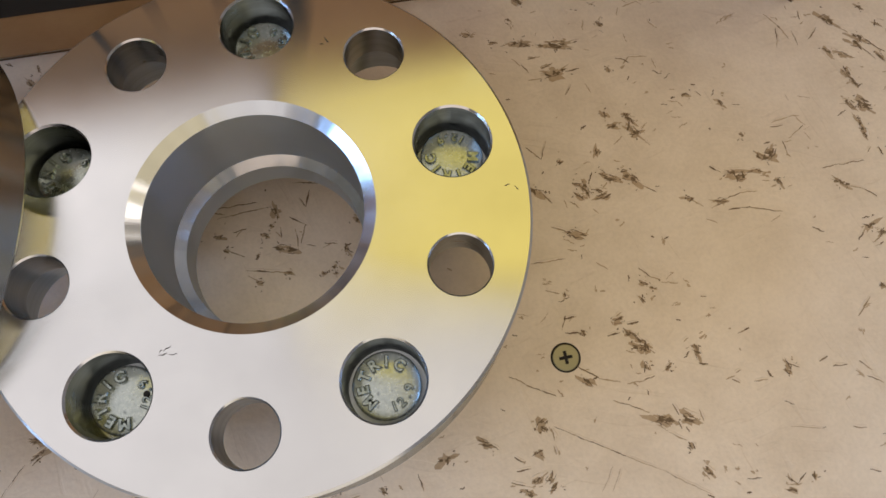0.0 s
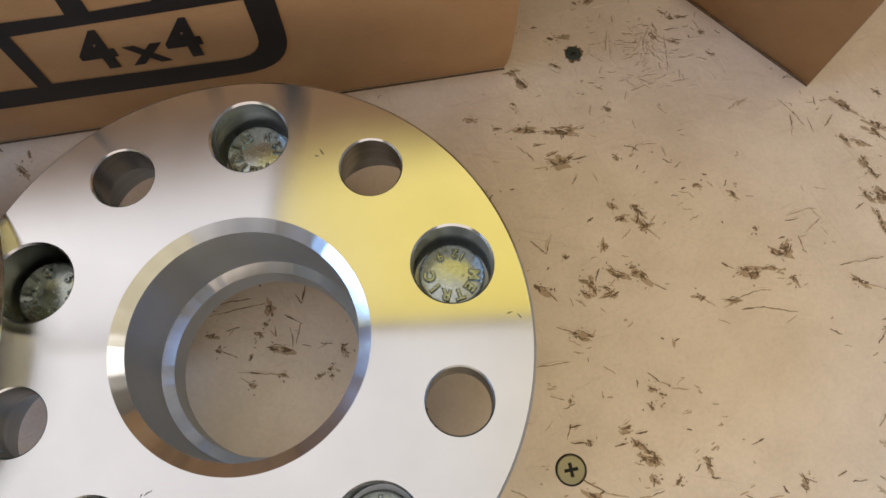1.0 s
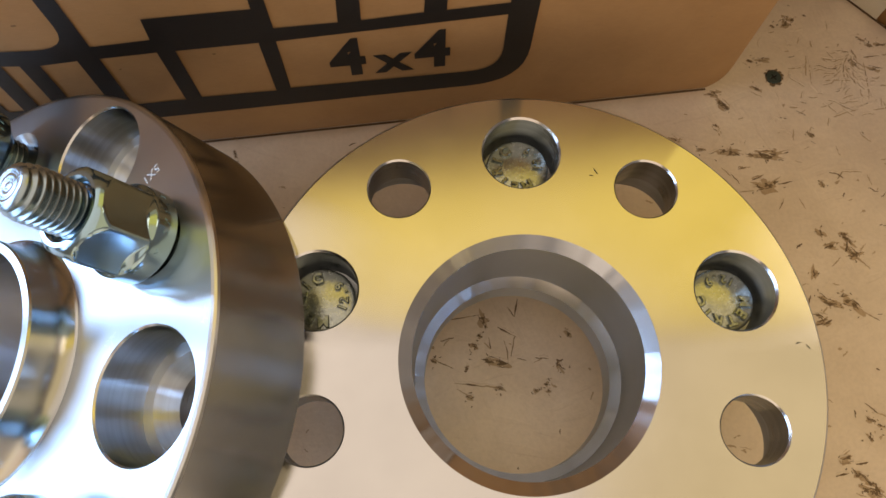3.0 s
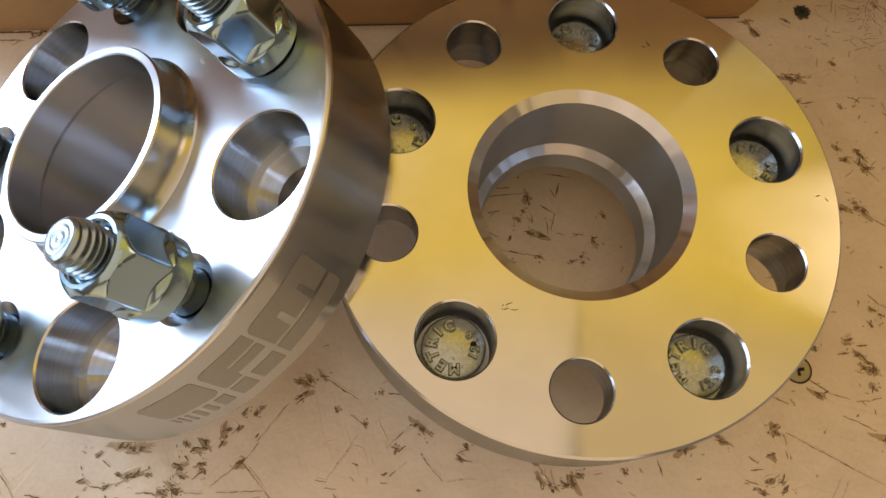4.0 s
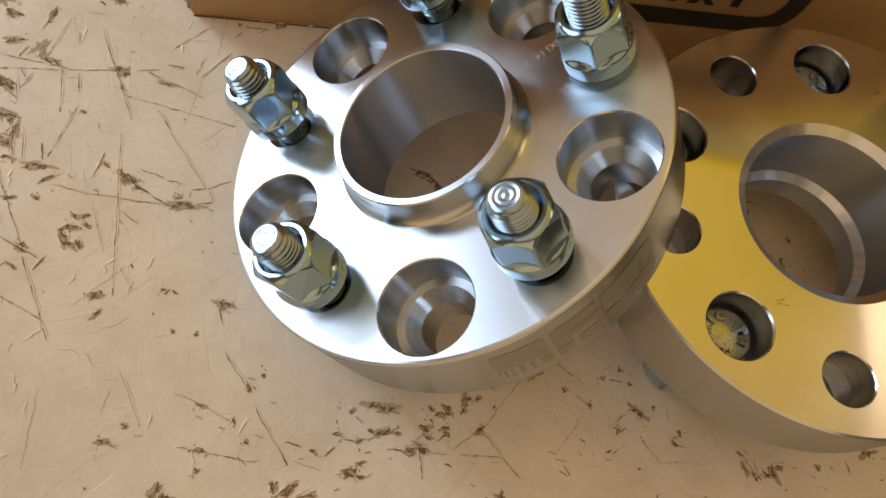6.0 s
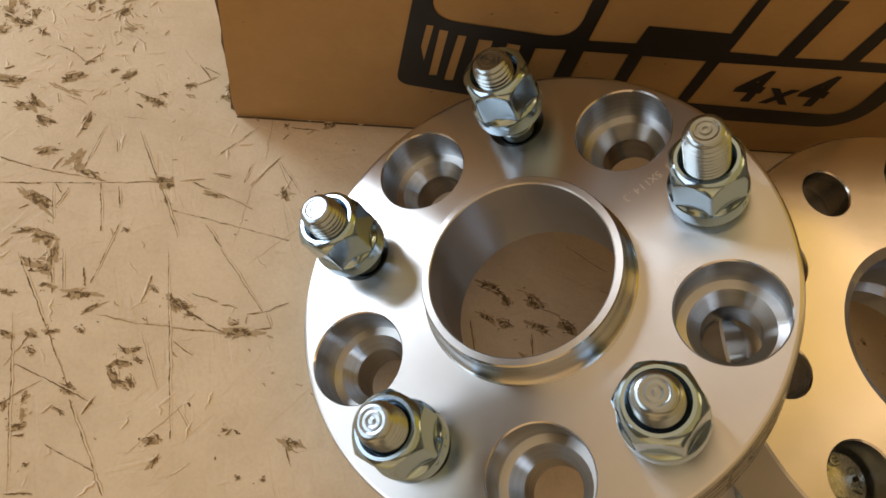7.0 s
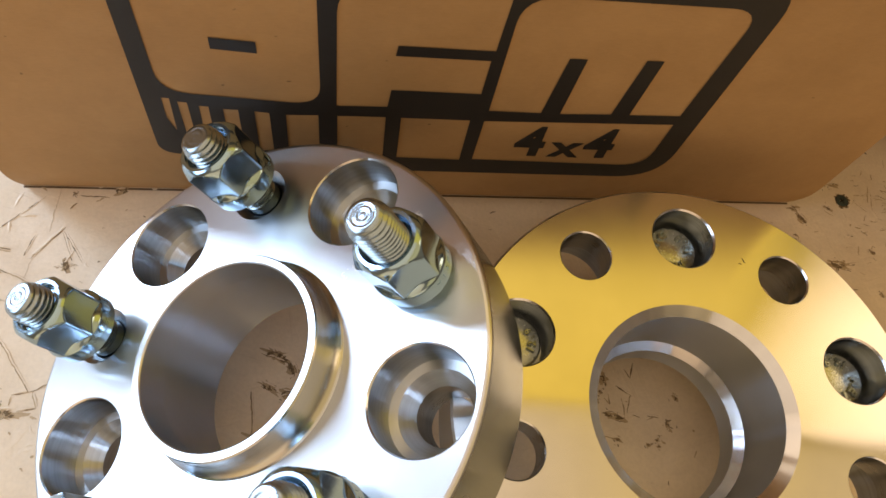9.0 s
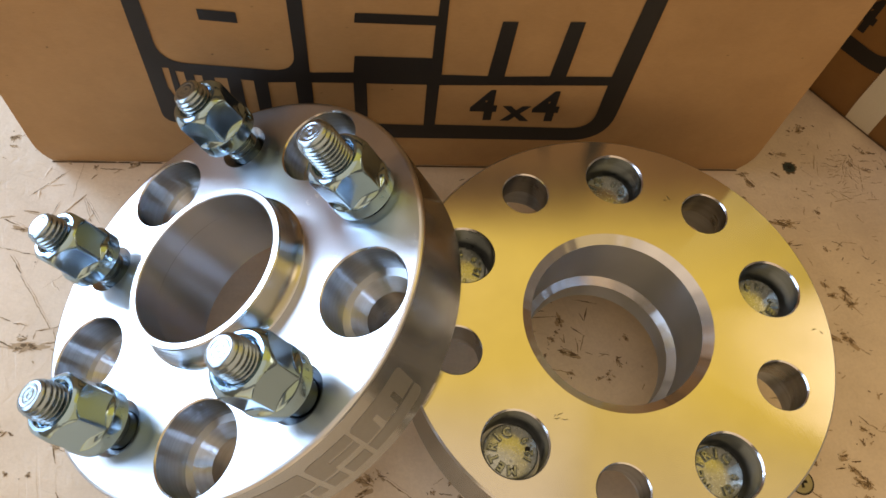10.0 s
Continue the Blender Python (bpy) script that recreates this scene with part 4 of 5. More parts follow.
CORNER_STAINS = [(66.5, 93.7, 70.1, 94.3), (82.8, 98.1, 83.5, 94.7)]
CORNER_SCORES = [(144.4, 123.2, 144.5, 112.5), (129.6, 105.2, 139.7, 109), (139.7, 109, 146.4, 111.3)]
FRONT_CUTS = [(-193.7, -66, -182.9, -77.2), (-179.2, -82.5, -171, -92.6), (-171, -92.6, -163.6, -100.6), (-198.1, -89.3, -195.5, -90.2), (-189.5, -91.7, -187.4, -92.3),
    (-176.8, -92.5, -173.7, -93), (-184.1, -73.5, -181, -74), (-201.6, -100.4, -197.8, -100.4), (-192.1, -100.4, -185.3, -100.9), (-185.3, -100.9, -177.5, -101.5),
    (-177.5, -101.5, -173.8, -101.3), (-180.7, -100.5, -177.1, -102.7), (-173.9, -80.7, -172, -80.4), (-166, -93.1, -160.1, -93.7), (-159.8, -97.7, -158.7, -98.1),
    (-151.7, -96.1, -149, -92.3), (-140.2, -74.9, -133.3, -74.6), (-143.9, -80.8, -141, -82.8), (-147.9, -88.1, -146, -89.3), (-146, -89.3, -141.1, -89.3),
    (-117.7, -77.6, -116.3, -79.4), (-114.1, -84.7, -110.7, -82.3), (-103.7, -69.6, -101.9, -68.3), (-131.2, -90.2, -124.5, -90.1)]
FRONT_CUTS_B = [(-117, -88.9, -109.3, -88.7), (-97.8, -87.5, -90.2, -86.7), (-147.3, -101.3, -144.6, -100.8), (-136.9, -101.1, -134.6, -99),
    (-107.8, -86.6, -100.5, -79.8), (-98, -77.5, -94.2, -71.6), (-98.8, -78.5, -90.2, -86.7), (-90.2, -86.7, -83.1, -93), (-83.6, -58.3, -81, -55.9),
    (-75.1, -48.7, -62.7, -55), (-64.9, -60.4, -59.3, -63.5), (-74.3, -82.4, -70.3, -82.7), (-62.8, -80.2, -61.5, -82), (-67.8, -86.1, -65.2, -89.4),
    (-55.3, -49.2, -51.5, -46.5), (-52.8, -52.4, -47.6, -52.6), (-28.1, -70.5, -24.2, -68.9), (-28.9, -72.5, -22.8, -72.6), (-70.9, -84.7, -67, -85),
    (-69.4, -88.2, -66.2, -89.6), (-2.8, -70.5, 3.7, -78.1), (3.4, -73.4, 5.4, -79.7), (-0.4, -70.1, 1.3, -71.8), (17.6, -74.1, 20.6, -73.3)]
FRONT_CUTS_C = [(39.4, -67.9, 40.8, -73.4), (63.5, -60.3, 65.5, -62), (83.4, -56.3, 84.2, -60.1)]
FRONT_TEARS = [(-183.9, -75.4, -181.6, -78), (-198.5, -85.5, -195.4, -86), (-185.7, -88.8, -184.3, -89.2), (-179.8, -94.9, -178.6, -95.6),
    (-179.1, -72.1, -178.1, -71.9), (-195.9, -100.5, -192.1, -100.4), (-193.7, -106.5, -192.4, -107.4), (-156.9, -94.7, -154.9, -95.1), (-139.4, -76.4, -131, -75.8),
    (-145.7, -80.1, -144.7, -78), (-138.5, -84.7, -136.4, -85.3), (-136.1, -86.2, -130.1, -83.4), (-128.9, -84.2, -127.4, -84.5), (-150.1, -88.4, -148.1, -87.2),
    (-142.1, -89.4, -140, -88.4), (-120.9, -81, -116.9, -81.3), (-119.2, -83.6, -116.2, -84.1), (-118.9, -72.9, -116.9, -74.6), (-115.3, -75.3, -111.3, -75.7),
    (-113.2, -71.5, -110.5, -74.6), (-113.4, -80.8, -110.4, -79.4), (-111.9, -81.5, -109.8, -82.2), (-106.7, -74, -105.2, -71.8), (-106.4, -71, -105.3, -66.8)]
FRONT_TEARS_B = [(-101.9, -68.3, -100.7, -66.7), (-101, -63.2, -99.8, -61.3), (-95.5, -60.3, -93.9, -60.4), (-97, -62.9, -95.7, -61.3), (-124.5, -89.7, -120.7, -89.5),
    (-120, -88.5, -117.1, -88.6), (-121.4, -86.8, -118.1, -88.2), (-140.4, -96.6, -138.3, -95.9), (-144.6, -100.8, -140.2, -99.5), (-139.9, -100.7, -137, -100.8),
    (-101, -79.9, -98, -77.5), (-85.1, -50.3, -79.8, -51.1), (-83, -56.2, -79.4, -53.6), (-81.3, -48.7, -78.9, -50.4), (-77.4, -47, -75.1, -48.7),
    (-60.4, -63.1, -58.7, -63.8), (-70.3, -58.6, -69.1, -59.7), (-55.9, -51.8, -54.8, -52.7), (-49.2, -47.6, -47.7, -48.4), (-45.5, -52.2, -43.8, -53),
    (-42.7, -61.9, -38.9, -64.3), (-37.9, -64.2, -36.8, -65), (-36, -59.9, -34.7, -60.3), (-49.3, -70.3, -47.2, -70.5)]
FRONT_TEARS_C = [(-28, -71.4, -25.8, -72.7), (-25.8, -67.2, -24.8, -69), (-2.8, -71.4, -1.1, -72.7), (-0.9, -75, 0.7, -78.2), (2.1, -77.4, 4.8, -79.8),
    (11.5, -74.6, 14.6, -74.9), (6.7, -77.6, 9.7, -78.1), (27.2, -71.7, 28.7, -73.4), (45.9, -65, 51.1, -63.2), (59.4, -59, 63.5, -60.9), (80.3, -55.7, 81.3, -57)]
FRONT_SCORES = [(-207.2, -83, -198.8, -84.6), (-195.4, -86, -186.5, -89.3), (-163.3, -98.8, -152.2, -100.7), (-105.5, -88.1, -97.8, -87.5),
    (-121.1, -83.9, -117.2, -98.2), (-70.5, -81.8, -61.9, -66.9), (-40.1, -71.4, -36.6, -75.7), (-36.6, -75.7, -32.5, -79.8), (-50, -79.6, -44.7, -74.4),
    (-31.1, -79.6, -21.3, -78.1)]
FRONT_STAINS = [(-148.5, -90, -146.7, -90.1)]
WEST_TEARS = [(-344.7, 106.4, -341.3, 105.5), (-341.3, 105.5, -335.9, 102.5), (-338.4, 104.5, -333.2, 104), (-329.8, 101.4, -325.5, 99.9), (-307.2, 90, -305.1, 91.3),
    (-297, 87.4, -295, 89.4), (-291.3, 85.4, -287.7, 88.6), (-280.3, 77.4, -273.1, 76.6), (-275.1, 81.7, -272.9, 80.5), (-267.3, 86.5, -263.2, 88.2),
    (-252, 84.9, -247.9, 84.2), (-251, 89.1, -246.9, 88.4), (-336.3, 75.7, -328, 76.7), (-313.2, 80.7, -306.1, 83.8), (-327.3, 65.3, -321.8, 65),
    (-322.8, 70.1, -318.1, 65), (-316.8, 60.7, -311, 59.7), (-299.6, 62, -298.9, 65.9), (-312.2, 46.3, -306.3, 48.4), (-267.9, 41.9, -260.8, 42.5),
    (-262, 35.2, -259.4, 32.2), (-248.1, 40.5, -243.1, 40), (-219.8, 47.1, -217.1, 42.6), (-310.7, 29.1, -302.2, 23.9)]
WEST_TEARS_B = [(-308.1, 28.2, -302.6, 27.2), (-309.5, 13.4, -304.2, 14.3), (-304, 13.7, -296.8, 12.3), (-273.5, 20.9, -271.5, 19.9)]
WEST_CUTS = [(-343.5, 108.4, -340.9, 108.1), (-320.5, 96, -312.8, 93.7), (-312.8, 93.7, -307.2, 90), (-305.3, 92, -302, 96.1), (-309.9, 96.8, -306.9, 97.4),
    (-285.5, 80.3, -277.3, 78), (-261.9, 88.4, -255.3, 93.9), (-263.5, 97.9, -257.7, 92.6), (-261.4, 97.5, -254.3, 95), (-333.9, 72.4, -328, 72.8),
    (-327.5, 90.4, -322.4, 89.9), (-336, 80.5, -333.1, 82.7), (-313.5, 73.6, -311.6, 69.4), (-300.6, 55.1, -298.7, 67.4), (-304.9, 39.9, -302.6, 46),
    (-278.2, 62.5, -267.8, 44), (-286, 57.2, -284.1, 51.7), (-324.7, 41.7, -312.5, 39.8), (-312.5, 39.8, -285, 38.7), (-321.2, 31.3, -307.1, 33.9),
    (-284.8, 38, -260.9, 43.1), (-265.2, 40.9, -253.5, 20.4), (-258.6, 43.6, -249.4, 46), (-253.8, 43.8, -238.1, 39.5)]
WEST_CUTS_B = [(-238.1, 39.5, -228.8, 36.3), (-231.5, 46.4, -223.2, 61.2), (-247.1, 49.3, -240.2, 49.2), (-311.3, 22.3, -308.5, 24.1), (-312.8, 6.4, -310.6, 10),
    (-297.1, 33.7, -299.3, 25.8), (-279.9, 37.5, -277.1, 28.4), (-245, 27.2, -237.2, 19.2), (-278, 20.2, -274.9, 15.4)]
WEST_STAINS = [(-265.6, 82.1, -260.9, 81.5), (-317.2, 77.5, -299.9, 73.3), (-315.5, 66.3, -312.2, 65.4), (-222, 45.3, -214.8, 43.8)]
WEST_SCORES = [(-294.6, 43.2, -291.1, 64.4), (-307.1, 33.9, -284.8, 38), (-223.5, 59.7, -212.8, 47), (-233, 56.4, -234.8, 47.3), (-303, 34, -298, 18),
    (-286.5, 37.7, -280.9, 18.3), (-257.9, 31.1, -213.3, 25.9)]
LOW_CUTS = [(-306.4, 5.7, -287.3, -21.6), (-287.3, -21.6, -274.6, -40.2), (-273.7, -43.3, -259.6, -64.6), (-259.6, -64.6, -254.4, -71.9), (-273.5, -13.1, -257.7, -14.3),
    (-257.7, -14.3, -228.7, -13.5), (-219, -10.9, -213.1, -8.8), (-282.8, 3.3, -280.1, -3.8), (-259.7, -6.7, -258.6, 4), (-250.8, -4.1, -236.2, -10.4),
    (-236.1, -11, -228.8, -13.2), (-222.3, -5.9, -222.3, -8.9), (-237.1, 18.6, -217, -3.8), (-222.5, -5.3, -217, -3.8), (-217, -3.8, -208.6, 1.2),
    (-215.8, -3.6, -213.6, -8.8), (-243.2, -0.4, -233.6, -2), (-232.2, -3.1, -226.3, -3.4), (-294.4, -34.1, -284.5, -37.1), (-284.5, -37.1, -265.6, -43.9),
    (-293.6, -47.1, -284.1, -38.2), (-280.7, -49.1, -278, -46), (-268.1, -47.9, -265.4, -41.1), (-297.7, -35.1, -293, -23.7)]
LOW_CUTS_B = [(-245.4, -19, -237.7, -23.1), (-200.7, -48.9, -197.2, -56), (-220.9, -48.3, -219.3, -45.9), (-287.2, -57.2, -284, -56.3), (-284.2, -74.9, -275.7, -73.9)]
LOW_TEARS = [(-304.1, 3.5, -300.3, 2.3), (-299.9, 1.1, -293.8, 0.8), (-294.7, -4.9, -291.2, -5.6), (-307.4, -9.3, -302.9, -9.8), (-285.2, -7, -277.8, -5.9),
    (-277.6, -12.5, -274, -9.5), (-228.7, -13.5, -218.9, -11.4), (-258, -0.3, -255.4, -1.7), (-251, -3.5, -246.6, -7.1), (-248.5, -4.3, -243.5, -6),
    (-243.6, -7.9, -240.6, -8.7), (-228.5, -9.3, -224.9, -9.9), (-262.8, -23.8, -259.4, -24.5), (-258.3, -24.3, -256, -22.9), (-264.1, -30.9, -262.1, -28.3),
    (-262.5, -29, -258.1, -28.9), (-263.2, -31.9, -260.5, -36), (-260.1, -35.4, -256.4, -37.1), (-256.9, -33.3, -255, -36.4), (-256.7, -26.4, -254.6, -27.8),
    (-277.3, -38.3, -273.6, -40), (-276.1, -40.4, -273.1, -41.6), (-277.7, -47.1, -274.4, -47.7), (-293.9, -22.6, -290.3, -23.8)]
LOW_TEARS_B = [(-292.1, -28.1, -289.1, -29.4), (-302.5, -23.9, -299.1, -24.6), (-288.3, -21.8, -284.6, -21.5), (-278.3, -19.1, -275.9, -19.9),
    (-222.3, -46.8, -220.6, -47.1), (-201.5, -47.9, -195.7, -49.4), (-214.3, -61.1, -213.6, -62.1), (-206, -60.7, -205.2, -61.6), (-281.1, -65.1, -279.9, -65.5)]
LOW_SCORES = [(-295.7, 8.7, -290.5, -7.9), (-291.9, 9.4, -286.8, -7.3), (-255.8, 15.5, -238, -52.6), (-257, -17.1, -246.4, -36.3), (-300.7, -16.6, -283.1, -75.3),
    (-276.7, -58.5, -258.3, -65.4)]
BORE_CUTS = [(-31.2, 24.9, -27.6, 26.4), (-27.6, 26.4, -14, 28.5), (-28, 22.5, -8.7, 26.5), (-7, 16.9, -4.9, 14.6), (-4.9, 14.6, -5.5, 18.5), (-0.3, 17.6, 0.8, 9.3),
    (-2.4, 22.2, 3.9, 18.5), (3.4, 19.1, 1.8, 12), (-22.1, 17.2, -17.4, 18.4), (-21, 15.5, -19, 17.8), (-22.9, 10.1, -17.7, 7.9), (-17.5, 2.8, -1.2, 1.4),
    (-16.5, 1.2, -11.3, -1.8), (4.9, 32, 3.4, 25.8), (3.4, 25.8, 1.2, 29.4), (-1.4, 35.3, 9.2, 34.3), (9.6, 9.9, 14.2, 12.4), (10.1, 11.5, 14.7, 11.3),
    (3.9, 11.3, 7, 10.6), (-31.8, 26.1, -25.4, 24), (-140.7, 4.7, -137.4, -13), (-139.6, 19.6, -128.7, 16.6), (-124.5, 20.3, -115.8, 19.2), (-115.6, 13.8, -105.8, 11.8)]
BORE_CUTS_B = [(-117.3, 1.1, -115, -6.7), (-139.4, -14.1, -131.1, -15.2), (-131.1, -16.2, -123, -14.4), (-132.9, -20.2, -116.6, -19), (-140.9, 5.3, -137.4, -9.8),
    (-116.6, 3.1, -115.8, -6.4), (-104.9, 41.8, -87.6, 33.3), (-90.4, 25.1, -86.4, 24.2)]
BORE_TEARS = [(-8.2, 26.5, -6.1, 22.4), (-9.1, 19.2, -8.1, 18.6), (-11.7, 16.1, -10.1, 14.9), (-6.9, 10.9, -3.3, 10.1), (-3.3, 10.1, 0.8, 9), (-28.2, 15.3, -25.1, 15.7),
    (-24.9, 10.8, -23.4, 10.1), (-34.8, 13.5, -34.3, 13.1), (-13.6, 8.5, -12.6, 8.2), (-3.2, 1.5, -1.2, 1.2), (-13.4, -1.3, -11.3, -2.1), (20.6, 20.9, 21.9, 19.2),
    (17.3, 10, 18.8, 7.2), (9.5, 0.8, 10.2, 0.2), (13.1, 2.9, 13.6, 2.5), (13.6, 0.5, 14.3, 0.3), (-128.7, 16.6, -126.3, 12.6), (-117.8, 15.7, -114.5, 14),
    (-105.8, 9.7, -100.3, 7.1), (-102.5, 5.9, -100.3, 5.1), (-114.9, -7.7, -111.8, -9.3), (-122.1, -11.4, -118.9, -15), (-110.7, -11.2, -107.5, -13.8),
    (-138.1, 20.4, -130.3, 19)]
BORE_TEARS_B = [(-120.1, 17.6, -112.4, 14.7), (-137.3, 8, -132.2, 6.3), (-129.6, 5.3, -124.7, 5.1), (-117.1, 6.7, -110.9, 4.9), (-104.5, 8.6, -99.5, 6.2),
    (-138.5, -12.3, -131, -13.9), (-131, -15, -123.7, -16.4), (-123.8, -15.3, -116.3, -16.9), (-119.2, -6.7, -115.5, -9.9), (-110.4, -11.8, -105.4, -13.4)]
SHADE_CUTS = [(-223.8, 69.3, -221.8, 72.1), (-221.6, 75.6, -210.3, 76.3), (-232, 46.4, -224, 59.7), (-245, 48.8, -240.1, 48.1)]
SHADE_TEARS = [(-208.6, 79, -204.7, 80.1), (-224.3, 76.2, -223.1, 76.2)]
SHADE_SCORES = [(-223.7, 58.8, -217, 47.6)]
SHALLOW = [(122, 131, 121, 122), (123, 127, 122, 118), (128, 120, 138, 120), (128, 123, 132, 123), (144, 121, 144, 113), (135, 106, 146, 111), (128, 104, 134, 106),
    (124, 108, 129, 110), (117, 112, 118, 115), (134, 110, 142, 113), (144, 107, 151, 108), (112, 108, 115, 108), (125, 138, 125, 135), (114, 125, 121, 126),
    (114, 121, 119, 117), (132, 132, 137, 133), (128, 130, 134, 129)]
CLUSTERS = [(-338, 107), (-310, 118), (-224, -99), (-202, -118), (-165, -113), (-85, -101), (16, -85), (58, -88), (-98, 81), (-245, -60), (-330, 150), (-345, 40), (206, -110), (150, -105)]


def ribbon(bm, rng, points, width, z, ragged=0.5):
    """A flat ragged ribbon along a row of places, tapering at its ends."""
    last, n = None, len(points) - 1
    for i, p in enumerate(points):
        q = (points[min(i + 1, n)] - points[max(i - 1, 0)]).normalized()
        side = Vector((-q.y, q.x))
        taper = 0.25 + 0.75 * math.sin(math.pi * min(1.0, max(0.0, (i + 0.3) / (n + 0.6)))) ** 0.6
        wa, wb = (width / 2 * taper * rng.uniform(1 - ragged, 1 + ragged) for _ in range(2))
        a, b = p + side * wa, p - side * wb
        now = (bm.verts.new((a.x, a.y, z)), bm.verts.new((b.x, b.y, z)))
        if last:
            bm.faces.new((last[0], last[1], now[1], now[0]))
        last = now


def ridge(bm, rng, points, width, height):
    """Paint pushed up beside a cut: a low rounded ridge."""
    last, n = None, len(points) - 1
    for i, p in enumerate(points):
        q = (points[min(i + 1, n)] - points[max(i - 1, 0)]).normalized()
        side = Vector((-q.y, q.x))
        k = math.sin(math.pi * (i + 0.15) / (n + 0.3))
        w, h = width * (0.4 + 0.6 * k) * rng.uniform(0.7, 1.2) / 2, height * k * rng.uniform(0.6, 1.2)
        now = [bm.verts.new((p.x + side.x * w * d, p.y + side.y * w * d, 0.00002 + h * f)) for d, f in ((1, 0), (0.45, 0.85), (-0.45, 0.85), (-1, 0))]
        if last:
            for c in range(3):
                bm.faces.new((last[c], last[c + 1], now[c + 1], now[c]))
        last = now


def way(rng, a, b, step=0.0009, wander=0.00012, bow=0.0):
    """Places from a to b, wandering a little off the straight line."""
    d = b - a
    n = max(3, int(d.length / step))
    side = Vector((-d.y, d.x)).normalized()
    off, out = 0.0, []
    for i in range(n + 1):
        off = off * 0.8 + rng.gauss(0, wander)
        out.append(a + d * (i / n) + side * (off + bow * math.sin(math.pi * i / n)))
    return out


def torn_patch(bm, rng, c, way_, length, width, z):
    """A torn spot: an uneven, pointed shape with a broken outline, drawn out along way_."""
    side = Vector((-way_.y, way_.x))
    n = max(11, int(length / 0.00028))
    phase, phase2 = rng.uniform(0, 6.28), rng.uniform(0, 6.28)
    mid = bm.verts.new((c.x, c.y, z))
    ring = []
    for i in range(n):
        a = 2 * math.pi * i / n
        k = max(0.15, 1 + 0.30 * math.sin(2 * a + phase) + 0.28 * math.sin(3 * a + phase2) + rng.gauss(0, 0.30))
        q = c + way_ * (math.cos(a) * length / 2 * k) + side * (math.sin(a) * width / 2 * k)
        ring.append(bm.verts.new((q.x, q.y, z)))
    for i in range(n):
        bm.faces.new((mid, ring[i], ring[(i + 1) % n]))


def height(rng, low):
    """A height of its own for each mark, so that no two lie in one plane."""
    return low + rng.random() * 0.00005


def cut_mark(dark, pale, lip, rng, a, b):
    """A knife cut: a thin line, dark in places and torn wider here and there, with paint pushed up beside it."""
    pts = way(rng, a, b, 0.0008, 0.00010)
    ribbon(pale, rng, pts, 0.00042, height(rng, 0.00006), 0.6)
    i = 0
    while i < len(pts) - 2:
        k = rng.randint(2, 7)
        if rng.random() < 0.55:
            ribbon(dark, rng, pts[i:i + k + 1], rng.choice((0.00014, 0.0002, 0.00026, 0.00045)), height(rng, 0.00014), 0.85)
        i += k
    n = (b - a).normalized()
    if rng.random() < 0.6:
        ridge(lip, rng, [p + Vector((-n.y, n.x)) * 0.0006 for p in pts], 0.0008, 0.00024)


def score_mark(dark, pale, lip, rng, a, b):
    """A long shallow score: a pale groove with a raised lip, in which dirt sits here and there."""
    pts = way(rng, a, b, 0.0007, 0.00007)
    ribbon(pale, rng, pts, 0.00026, height(rng, 0.00006), 0.4)
    ridge(lip, rng, [p + Vector((0.0005, 0.0003)) for p in pts], 0.0007, 0.00016)
    i = 0
    while i < len(pts) - 2:
        k = rng.randint(1, 4)
        if rng.random() < 0.3:
            ribbon(dark, rng, pts[i:i + k + 1], rng.uniform(0.0002, 0.0004), height(rng, 0.00014), 0.6)
        i += k


def tear_mark(dark, pale, lip, rng, a, b):
    """A flake torn out: bare brown wood with darker broken spots in it, crumbs and a curled lip of paint."""
    d = b - a
    length = max(d.length, 0.0012)
    u = d.normalized() if d.length > 0.0001 else Vector((1, 0))
    side = Vector((-u.y, u.x))
    w = min(0.0030, max(0.0011, length * rng.uniform(0.32, 0.55)))
    torn_patch(pale, rng, (a + b) / 2, u, length * 1.25, w * 1.25, height(rng, 0.00006))
    spots = max(1, int(length / 0.0022)) + rng.randint(0, 1)
    for k in range(spots):
        p = a + d * ((k + rng.uniform(0.1, 0.9)) / spots) + side * rng.gauss(0, w * 0.20)
        t = rng.gauss(0, 0.5)
        v = u * math.cos(t) + side * math.sin(t)
        torn_patch(dark, rng, p, v, rng.uniform(0.5, 0.95) * length / spots + 0.0006, w * rng.uniform(0.25, 0.65), height(rng, 0.00014))
    for s in rng.sample((1, -1, 0.4), rng.randint(1, 3)):
        p, q = a + d * rng.uniform(-0.1, 0.25) + side * w * s * 0.5, a + d * rng.uniform(0.7, 1.15) + side * w * s * rng.uniform(0.2, 0.6)
        ribbon(dark, rng, way(rng, p, q, 0.0004, 0.00016, rng.uniform(-0.0004, 0.0004)), rng.uniform(0.00015, 0.0003), height(rng, 0.00020), 0.9)
    for _ in range(rng.randint(2, 6)):
        p = a + d * rng.uniform(-0.3, 1.3) + side * rng.gauss(0, 0.0016)
        t = rng.uniform(0, 3.14)
        torn_patch(dark if rng.random() < 0.5 else pale, rng, p, Vector((math.cos(t), math.sin(t))), rng.uniform(0.0004, 0.0011), rng.uniform(0.0003, 0.0006), height(rng, 0.00014))
    if rng.random() < 0.6:
        ridge(lip, rng, way(rng, a + side * w * 0.8, b + side * w * 0.7), 0.0008, 0.00030)


